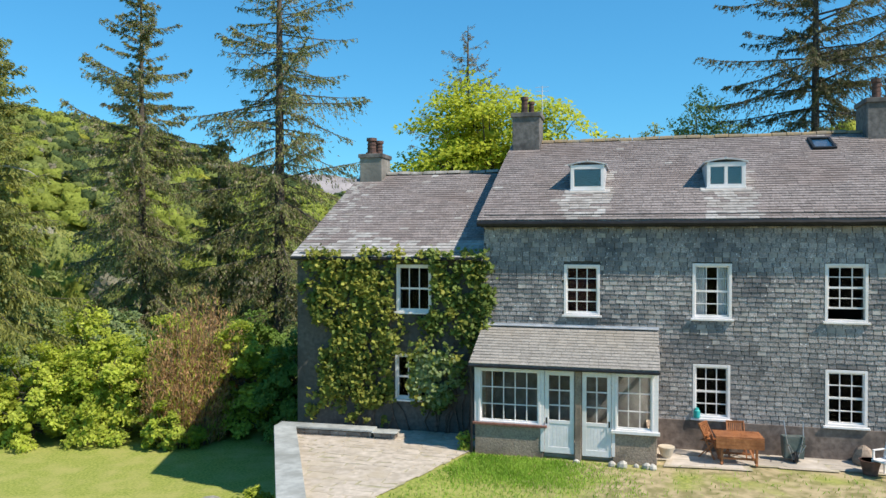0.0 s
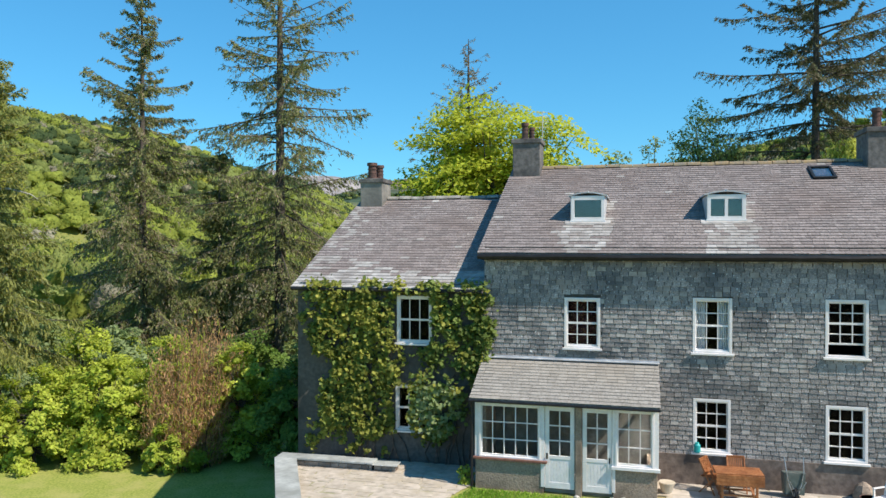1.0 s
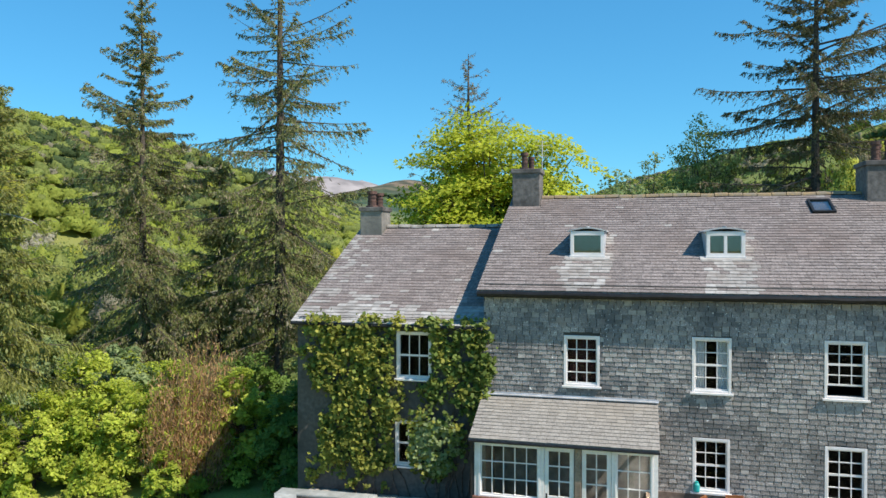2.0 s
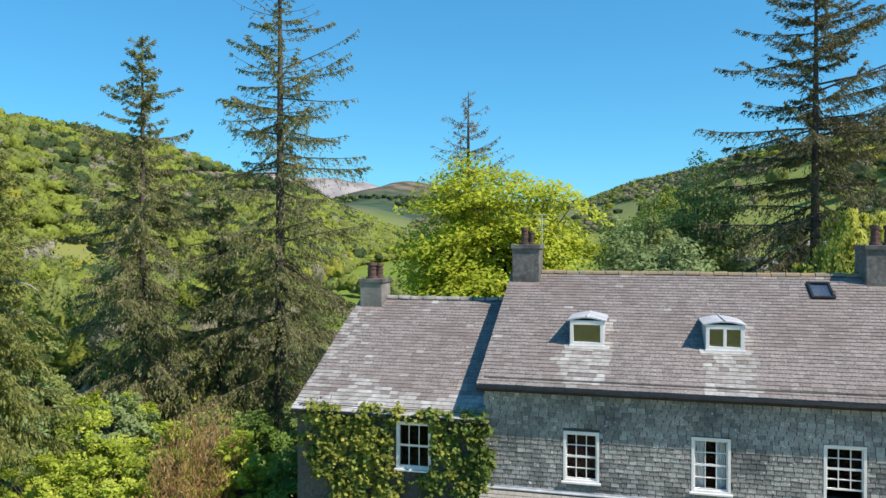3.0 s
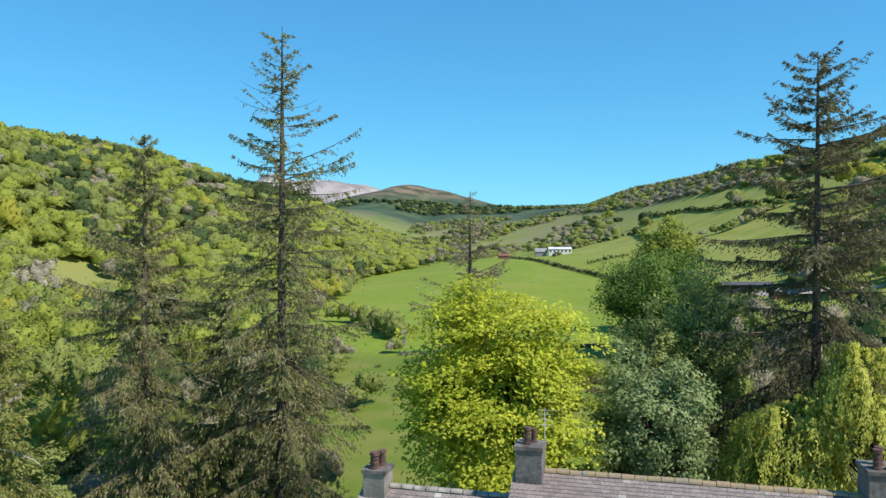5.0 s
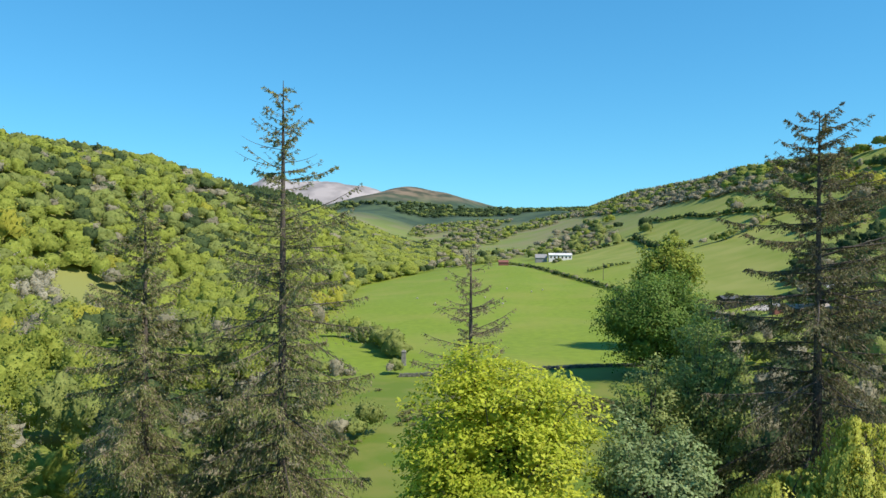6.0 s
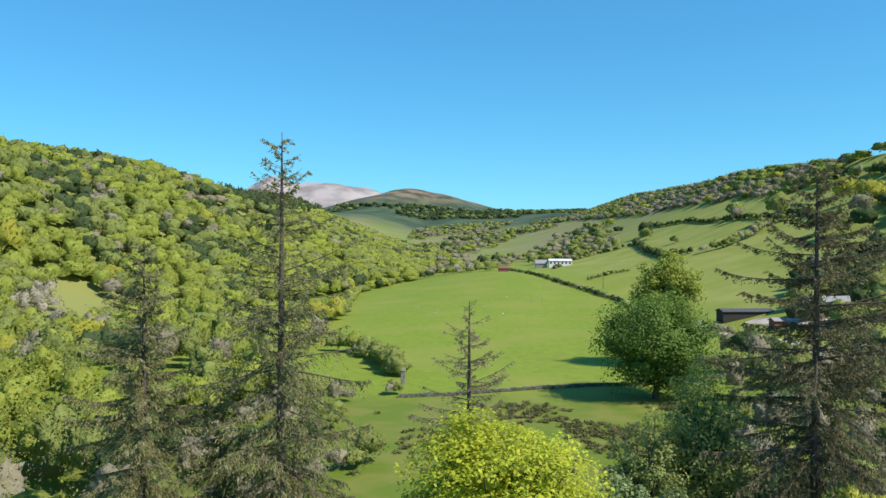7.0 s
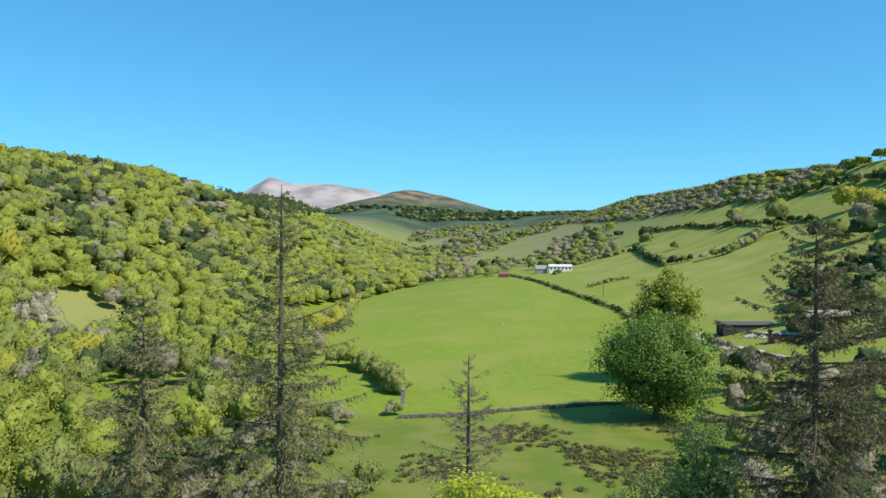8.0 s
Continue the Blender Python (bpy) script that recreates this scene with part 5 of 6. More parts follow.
px, py, rng = scattered(101, -420, 0, 190, 520, 8.3, wooded)
crowns("hillside_wood", "spring woodland in mixed greens on the hillside", 102, px, py, rng.uniform(4.8, 7.4, len(px)), rng.uniform(8.8, 12, len(px)), hues(rng, px, py, (0.44, 0.36, 0.03, 0.14, 0.03)), 0.8)
px, py, rng = scattered(103, -700, 0, 520, 1150, 12.5, lambda x, y: wooded(x, y))
crowns("hillside_wood", "more distant spring woodland along the valley side", 104, px, py, rng.uniform(7.0, 10.5, len(px)), rng.uniform(9, 12, len(px)), hues(rng, px, py, (0.43, 0.37, 0.03, 0.13, 0.04)), 0.4)
px, py, rng = scattered(105, -175, -18, 68, 300, 8.2, lambda x, y: (x > -0.68 * y - 25) & (x < -26 - 0.10 * (y - 68) - 6 * np.sin(y / 13.0)) & (x > hill_edge(y) - 10) & ~in_glade(x, y) & ((x + 62) ** 2 / 90 + (y - 150) ** 2 / 800 > 1))
crowns("valley_wood", "loose yellow-green woodland on the valley floor", 106, px, py, rng.uniform(3.2, 5.4, len(px)), rng.uniform(7, 12.5, len(px)), hues(rng, px, py, (0.48, 0.28, 0.13, 0.1, 0.01)), 0.9)
px, py, rng = scattered(117, 30, 150, 78, 190, 7.0, lambda x, y: (x > 0.36 * y + 3) & (x < 0.75 * y + 12) & ~((x > 78) & (y > 160)))
crowns("yard_scrub", "bare grey-brown scrub and thicket below the farmyard", 118, px, py, rng.uniform(2.6, 4.4, len(px)), rng.uniform(4.5, 9, len(px)), rng.choice(5, len(px), p=(0.02, 0.24, 0.0, 0.34, 0.4)), 0.8)
px, py, rng = scattered(123, 104, 190, 196, 300, 7.5, lambda x, y: (x > 0.475 * y) & (x < 0.68 * y) & ((x - 116) ** 2 + (y - 222) ** 2 > 120))
crowns("yard_trees", "dark thicket and trees behind the farmyard", 124, px, py, rng.uniform(3.0, 5.5, len(px)), rng.uniform(5, 9, len(px)), rng.choice(5, len(px), p=(0.05, 0.4, 0.0, 0.15, 0.4)), 0.8)
px, py, rng = scattered(119, -36, -6, 62, 150, 5.6, lambda x, y: (x < -0.115 * y - 1.0 + 3 * np.sin(y / 7.0)) & (x > -0.3 * y - 14))
crowns("valley_scrub", "olive bushes on the slope behind the spruces", 120, px, py, rng.uniform(2.0, 3.4, len(px)), rng.uniform(2.5, 6, len(px)), rng.choice(5, len(px), p=(0.05, 0.38, 0.0, 0.5, 0.07)), 0.9)
px, py, rng = scattered(121, -172, -146, 258, 306, 6.0, lambda x, y: x < -0.5 * y - 8)
crowns("bare_trees", "pale bare-branched trees beside the glade", 122, px, py, rng.uniform(3, 4.6, len(px)), rng.uniform(7, 10, len(px)), np.zeros(len(px), int), 1.2, [leaf_material("pale_twigs", (0.3, 0.285, 0.2), (0.4, 0.38, 0.28), 0.15, 0.3)], grain=0.0028, core=0.85)
# dark firs along the crest
px, py, rng = scattered(107, -330, -90, 640, 1000, 9.0, lambda x, y: (x < hill_edge(y) - 150) & (x > hill_edge(y) - 220) & (y > 640))
crowns("crest_firs", "dark firs along the crest of the hill", 108, px, py, rng.uniform(2.4, 3.8, len(px)), rng.uniform(13, 19, len(px)), np.full(len(px), 4), 0.7)
# scrub and copses beyond the farm
px, py, rng = scattered(109, -60, 290, 585, 1900, 17.0, lambda x, y: (np.sin(x / 23.0 + y / 61.0) * np.cos(y / 47.0) + 0.8 * np.cos(x / 51.0 - y / 90.0) > np.where(x < 60 + 0.09 * (y - 585), -0.35, 0.45)) & (x < 0.2 * y + 30) & ~((x > 40) & (y < 660)))
crowns("valley_scrub", "grey-green scrub and copses across the valley", 110, px, py, rng.uniform(5, 10, len(px)), rng.uniform(6, 11, len(px)), hues(rng, px, py, (0.08, 0.4, 0.0, 0.5, 0.02)), 0.7)
# copse along the ridge on the sunny side
px, py, rng = scattered(111, 225, 350, 560, 1500, 11.0, lambda x, y: (x > 262 - 0.05 * (y - 600)) & (x < 330))
crowns("ridge_copse", "olive copse along the ridge above the fields", 112, px, py, rng.uniform(6.5, 9.5, len(px)), rng.uniform(7, 10, len(px)), hues(rng, px, py, (0.1, 0.32, 0.02, 0.56, 0.0)), 0.75, sink=2.0)
px, py, rng = scattered(113, 285, 420, 300, 560, 13.0, lambda x, y: (x > 300))
crowns("ridge_copse", "dark copse on the top of the hill", 114, px, py, rng.uniform(5, 7, len(px)), rng.uniform(6, 10, len(px)), hues(rng, px, py, (0.1, 0.45, 0.05, 0.3, 0.1)), 0.75)
# fir plantation on the far hill
px, py, rng = scattered(115, -330, 560, 2100, 2640, 22.0, lambda x, y: (height(x, y) < 150) & (np.sin(x / 90.0 + 1) * np.cos(y / 160.0) > -0.35))
crowns("far_plantation", "dark fir plantation on the distant hill", 116, px, py, rng.uniform(9, 13, len(px)), rng.uniform(8, 12, len(px)), np.where(rng.random(len(px)) < 0.8, 4, 1), 0.6)


def hedge(seed, points, r, tall, label="clipped field hedge between pastures", step=1.4, weights=(0.04, 0.5, 0.0, 0.16, 0.3)):
    rng = np.random.default_rng(seed)
    xs, ys = [], []
    for (xa, ya), (xb, yb) in zip(points, points[1:]):
        n = max(2, int(math.hypot(xb - xa, yb - ya) / (r * step)))
        f = np.linspace(0, 1, n, endpoint=False)
        xs.append(xa + (xb - xa) * f), ys.append(ya + (yb - ya) * f)
    x, y = np.concatenate(xs), np.concatenate(ys)
    x, y = x + rng.normal(size=len(x)) * r * 0.25, y + rng.normal(size=len(x)) * r * 0.25
    crowns("field_hedge", label, seed, x, y, rng.uniform(0.7, 1.25, len(x)) * r, rng.uniform(0.7, 1.3, len(x)) * tall, rng.choice(5, len(x), p=weights), 0.8, sink=0.2)


hedge(201, [(50, 560), (66, 434), (73, 377), (77, 331), (76, 300), (70, 270)], 1.9, 2.4)
hedge(202, [(84, 560), (108, 640), (131, 642), (156, 646), (169, 638)], 2.4, 3.0)
hedge(203, [(83, 422), (99, 434), (112, 435)], 1.6, 2.2)
hedge(204, [(169, 655), (147, 522), (138, 462), (147, 458), (153, 454)], 2.6, 5.0, "tall dark hedge between the hillside pastures", 0.8, (0.0, 0.3, 0.0, 0.1, 0.6))
hedge(205, [(155, 440), (170, 437), (186, 445), (205, 471), (217, 467)], 3.4, 6.5, "bushy overgrown hedge on the hillside", 0.9, (0.02, 0.45, 0.0, 0.33, 0.2))
hedge(206, [(214, 800), (210, 709), (222, 671), (220, 579), (217, 509), (223, 472), (224, 445)], 2.4, 4.0, "dark field hedge below the copse", 0.9, (0.0, 0.4, 0.0, 0.1, 0.5))
hedge(207, [(-54, 436), (-53, 472), (-36, 542), (-11, 563), (18, 560), (42, 566)], 4.5, 6.0, "bushy tree line along the field", weights=(0.3, 0.35, 0.08, 0.17, 0.1))
hedge(208, [(-44, 300), (-50, 380), (-54, 440)], 4.0, 6.5, "bushy tree line along the field", weights=(0.4, 0.3, 0.15, 0.13, 0.02))
hedge(209, [(-32, 212), (-26, 213), (-20, 199), (-14, 182), (-10, 166)], 2.8, 5.6, "tall overgrown hedge beside the field gate", 0.7, (0.08, 0.72, 0.0, 0.05, 0.15))
hedge(210, [(-10.2, 146), (-8.2, 147.5)], 2.2, 3.6, "rounded bush at the wall's end", 0.7, (0.08, 0.72, 0.0, 0.05, 0.15))
hedge(211, [(84, 236), (82, 206), (83, 180), (88, 150)], 2.4, 3.2, "scrubby bank beside the farm track", weights=(0.05, 0.35, 0.0, 0.4, 0.2))
hedge(212, [(100, 640), (150, 720), (190, 900), (210, 1100)], 4.5, 6.0)
hedge(213, [(274, 560), (275, 531), (278, 514), (280, 489), (275, 457), (262, 400)], 4.2, 7.5, "dark overgrown hedge near the hilltop", 0.9, (0.0, 0.45, 0.0, 0.2, 0.35))
hedge(214, [(232, 395), (222, 360), (205, 335), (196, 300)], 5.0, 6.5, "tall trees along the hillside hedge", 1.0, (0.1, 0.3, 0.3, 0.2, 0.1))
FIELD_TREES = ((223, 566, 8, 14, 1), (216, 545, 7, 12, 3), (218, 484, 9.5, 18, 1), (192, 377, 7, 13, 4), (189, 357, 8, 13, 1), (195, 343, 7, 12, 4), (236, 432, 11, 17, 2), (226, 391, 10, 16, 2), (211, 374, 8, 16, 3),
               (172, 553, 4, 7, 1), (188, 689, 9, 15, 4), (180, 660, 7, 12, 1), (133, 800, 7, 14, 3), (142, 640, 6, 11, 3), (150, 640, 6, 11, 1), (-181, 305, 9, 20, 2), (160, 700, 8, 12, 3), (120, 720, 6, 10, 4))
ft = np.array(FIELD_TREES, float)
crowns("field_trees", "single trees in the hillside pastures", 215, ft[:, 0], ft[:, 1], ft[:, 2], ft[:, 3], ft[:, 4].astype(int))


def field_wall():
    """Dry-stone wall across the valley floor, stone by stone."""
    rng = random.Random(31)
    pts = [(-8.8, 144.2), (1.7, 146.3), (20.7, 154.0), (32, 157.8), (57.3, 161.5), (80, 166)]
    s = Solid()
    for (xa, ya), (xb, yb) in zip(pts, pts[1:]):
        n = int(math.hypot(xb - xa, yb - ya) / 0.55)
        for i in range(n):
            for c in range(2):
                f = (i + rng.uniform(0.2, 0.8)) / n
                x, y = xa + (xb - xa) * f, ya + (yb - ya) * f
                z = ground_z(x, y) - 0.1 + c * 0.38
                w, h, t = rng.uniform(0.24, 0.36), rng.uniform(0.34, 0.5), rng.uniform(0.25, 0.4) * (1.2 - 0.2 * c)
                j = [rng.uniform(-0.05, 0.05) for _ in range(8)]
                s.hexa([(x - w, y - t + j[0], z), (x + w, y - t + j[1], z), (x + w, y + t, z), (x - w, y + t, z), (x - w + j[2], y - t + j[3], z + h), (x + w + j[4], y - t + j[5], z + h + j[6]), (x + w, y + t, z + h), (x - w, y + t, z + h + j[7])])
    ob = s.part("field_wall", material("mossy_stone", (0.09, 0.09, 0.07), (0.19, 0.18, 0.15), (0.08, 0.11, 0.04), grain=3, blotch=0.6, bump=0.5, by="island", amount=0.3))
    tagged(ob, "dry-stone field wall across the valley floor", "stone wall", kind="stuff")


field_wall()


def gatepost(x, y):
    root = thing("gatepost", pose(x, y, ground_z(x, y) - 0.3), "pale stone gatepost at the end of the hedge", "gatepost")
    s = Solid()
    s.hexa([(-0.55, -0.45, 0), (0.55, -0.45, 0), (0.55, 0.45, 0), (-0.55, 0.45, 0), (-0.45, -0.38, 3.2), (0.45, -0.38, 3.2), (0.45, 0.38, 3.2), (-0.45, 0.38, 3.2)])
    s.part("pillar", STONE, root, bevel=0.08)
    s = Solid()
    s.hexa([(-0.58, -0.5, 3.2), (0.58, -0.5, 3.2), (0.58, 0.5, 3.2), (-0.58, 0.5, 3.2), (-0.3, -0.25, 3.6), (0.3, -0.25, 3.6), (0.3, 0.25, 3.6), (-0.3, 0.25, 3.6)])
    s.part("capstone", STONE, root, bevel=0.05)


def barn(name, m, w, d, h, ridge, wall, roof, label, windows=0):
    root = thing(name, m, label, "farm building", "farm buildings")
    s = Solid()
    s.box(-w / 2, w / 2, -d / 2, d / 2, -1.5, h)
    for a, b in ((-w / 2, -w / 2 + 0.3), (w / 2 - 0.3, w / 2)):
        s.hexa([(a, -d / 2, h), (b, -d / 2, h), (b, d / 2, h), (a, d / 2, h), (a, -0.05, ridge), (b, -0.05, ridge), (b, 0.05, ridge), (a, 0.05, ridge)])
    s.part("wall", wall, root)
    s = Solid()
    for q in (-1, 1):
        s.hexa([(-w / 2 - 0.3, q * (d / 2 + 0.4), h - 0.1), (w / 2 + 0.3, q * (d / 2 + 0.4), h - 0.1), (w / 2 + 0.3, 0, ridge), (-w / 2 - 0.3, 0, ridge), (-w / 2 - 0.3, q * (d / 2 + 0.4), h + 0.08), (w / 2 + 0.3, q * (d / 2 + 0.4), h + 0.08), (w / 2 + 0.3, 0, ridge + 0.2), (-w / 2 - 0.3, 0, ridge + 0.2)])
    s.part("roof", roof, root)
    for i in range(windows):
        s = Solid()
        x = -w / 2 + w * (i + 0.5) / windows
        s.box(x - 0.6, x + 0.6, -d / 2 - 0.06, -d / 2 + 0.1, h * 0.45, h * 0.8)
        s.part("window", DARK, root)
    return root


def spot(x, y, turn=0.0):
    return pose(x, y, ground_z(x, y), 0, 0, turn)


GREY_SHEET = material("grey_sheeting", (0.2, 0.205, 0.21), (0.3, 0.305, 0.31), (0.26, 0.24, 0.22), grain=1.5, blotch=0.2, rough=0.6, bump=0.1)
PALE_SHEET = material("pale_sheeting", (0.55, 0.56, 0.58), (0.68, 0.68, 0.69), (0.45, 0.43, 0.42), grain=1.2, blotch=0.2, rough=0.55, bump=0.1)
RED_PAINT = material("red_sheeting", (0.16, 0.07, 0.055), (0.23, 0.1, 0.08), grain=2, bump=0.1)
DARK_BOARD = material("tarred_boards", (0.025, 0.023, 0.022), (0.05, 0.046, 0.044), grain=4, blotch=0.4, bump=0.3)
DARK_SHEET = material("dark_sheeting", (0.05, 0.05, 0.055), (0.1, 0.1, 0.105), grain=2, blotch=0.3, rough=0.6, bump=0.15)
GRAVEL = material("pale_gravel", (0.34, 0.3, 0.26), (0.5, 0.46, 0.41), (0.2, 0.17, 0.14), grain=1.4, blotch=0.15, bump=0.4)
barn("farm_cottage", spot(92.5, 588, -4), 18, 7, 4.4, 5.8, WHITE, PALE_SHEET, "long white farm cottage with grey roof", 6)
barn("farm_barn", spot(78, 594, -4), 9, 9, 3.6, 6.4, GREY_SHEET, GREY_SHEET, "grey barn beside the white cottage")
barn("farm_shed", spot(43.5, 541), 7, 5, 2.4, 3.8, RED_PAINT, RED_PAINT, "small red field shed by the lane")
barn("farm_barn", spot(116, 222, 10), 15, 8, 2.6, 3.8, GREY_SHEET, GREY_SHEET, "low farmyard barn with grey sheet roof")
barn("cattle_shed", spot(98, 240, 4), 17, 5, 2.0, 2.7, DARK_BOARD, DARK_SHEET, "long dark cattle shed at the edge of the farmyard")
barn("farm_shed", spot(97, 214, 5), 4, 3, 2.0, 2.7, RED_PAINT, GREY_SHEET, "small rusty shed with grey roof")


def lane(points, wide, label, name="farm_lane"):
    """A gravel strip laid on the ground."""
    s = Solid()
    rng = random.Random(9)
    pts = []
    for (xa, ya), (xb, yb) in zip(points, points[1:]):
        n = max(2, int(math.hypot(xb - xa, yb - ya) / 3))
        pts += [(xa + (xb - xa) * i / n, ya + (yb - ya) * i / n) for i in range(n)]
    prev = None
    for i, (x, y) in enumerate(pts[:-1]):
        dx, dy = pts[i + 1][0] - x, pts[i + 1][1] - y
        k = wide / 2 * rng.uniform(0.85, 1.15) / max(math.hypot(dx, dy), 0.01)
        a, b = (x - dy * k, y + dx * k), (x + dy * k, y - dx * k)
        row = [(*q, ground_z(*q) + 0.12) for q in (a, b)]
        if prev:
            s.face([prev[1], row[1], row[0], prev[0]])
        prev = row
    tagged(s.part(name, GRAVEL), label, "lane", kind="structure")


lane([(85, 250), (84, 225), (87, 205), (88, 190), (89, 165)], 5.0, "pale gravel farm track")
lane([(96, 232), (103, 218), (110, 203), (117, 188)], 8.0, "pale gravel farmyard", "farmyard")
lane([(46, 556), (58, 500), (68, 434), (75.5, 377), (79.5, 331), (79, 300)], 2.4, "narrow lane along the field hedge")


CREAMY = material("sheep_fleece", (0.4, 0.38, 0.33), (0.52, 0.5, 0.44), grain=8, bump=0.4)


def sheep(x, y, turn):
    root = thing("sheep", spot(x, y, turn) @ Matrix.Scale(0.8, 4), "white sheep grazing in the green field", "sheep", "grazing flock")
    s = Solid()
    s.tube([(-0.55, 0, 0.6), (-0.4, 0, 0.65), (0, 0, 0.68), (0.4, 0, 0.66), (0.55, 0, 0.6)], [0.1, 0.3, 0.34, 0.3, 0.12], 9)
    s.part("fleece", CREAMY, root, smooth=True)
    s = Solid()
    s.tube([(0.5, 0, 0.62), (0.72, 0, 0.5), (0.85, 0, 0.36)], [0.13, 0.13, 0.07], 7)
    s.part("head", CREAMY, root)
    for q in ((-0.35, -0.14), (-0.35, 0.14), (0.35, -0.14), (0.35, 0.14)):
        s = Solid()
        s.tube([(*q, 0), (*q, 0.5)], [0.045, 0.06], 6)
        s.part("leg", CREAMY, root)


rng = random.Random(77)
for x, y in ((17.8, 322), (45.9, 344), (-3.7, 304), (39.9, 337), (30, 352), (-12, 330), (24, 300), (-132, 262), (-134, 268)):
    sheep(x, y, rng.uniform(0, 360))


def rushes():
    """Tufts of dark rush on the wet pasture."""
    g = np.random.default_rng(41)
    c = np.stack([g.uniform(-12, 45, 1800), g.uniform(96, 142, 1800)], 1)
    patch = np.sin(c[:, 0] / 5.0 + 2) * np.cos(c[:, 1] / 6.0) + 0.9 * np.exp(-((c[:, 0] - 24) / 11) ** 2 - ((c[:, 1] - 118) / 14) ** 2) + 0.3 * g.normal(size=1800)
    c = c[patch > 0.62]
    p = np.repeat(c, 26, 0) + g.normal(size=(len(c) * 26, 2)) * 0.32
    z = height(p[:, 0], p[:, 1])
    q = np.stack([p[:, 0], p[:, 1], z + 0.25], 1)
    ob = quads("rush_tufts", leaves_at(g, q, 0.75, np.tile([0, 0, 1.5], (len(q), 1)), ratio=0.3), leaf_material("rush_blade", (0.09, 0.1, 0.035), (0.17, 0.155, 0.06), 0.3, 0.3))
    tagged(ob, "dark rush tufts on the wet pasture", "rushes", kind="stuff")


rushes()


def telegraph_pole(x, y):
    root = thing("telegraph_pole", spot(x, y), "thin wooden telegraph pole beside the lane", "pole")
    s = Solid()
    s.tube([(0, 0, -0.5), (0, 0, 9)], [0.16, 0.11], 8)
    s.part("pole", BARK, root)
    s = Solid()
    s.box(-0.8, 0.8, -0.06, 0.06, 8.2, 8.35)
    s.part("crossarm", BARK, root)


gatepost(-8.7, 158.0)
telegraph_pole(84, 300)
telegraph_pole(82, 380)
# ---- creeper on the wing ----


IVY_DARK = leaf_material("creeper_leaf_green", (0.1, 0.15, 0.03), (0.2, 0.26, 0.06), 0.4, 0.4)


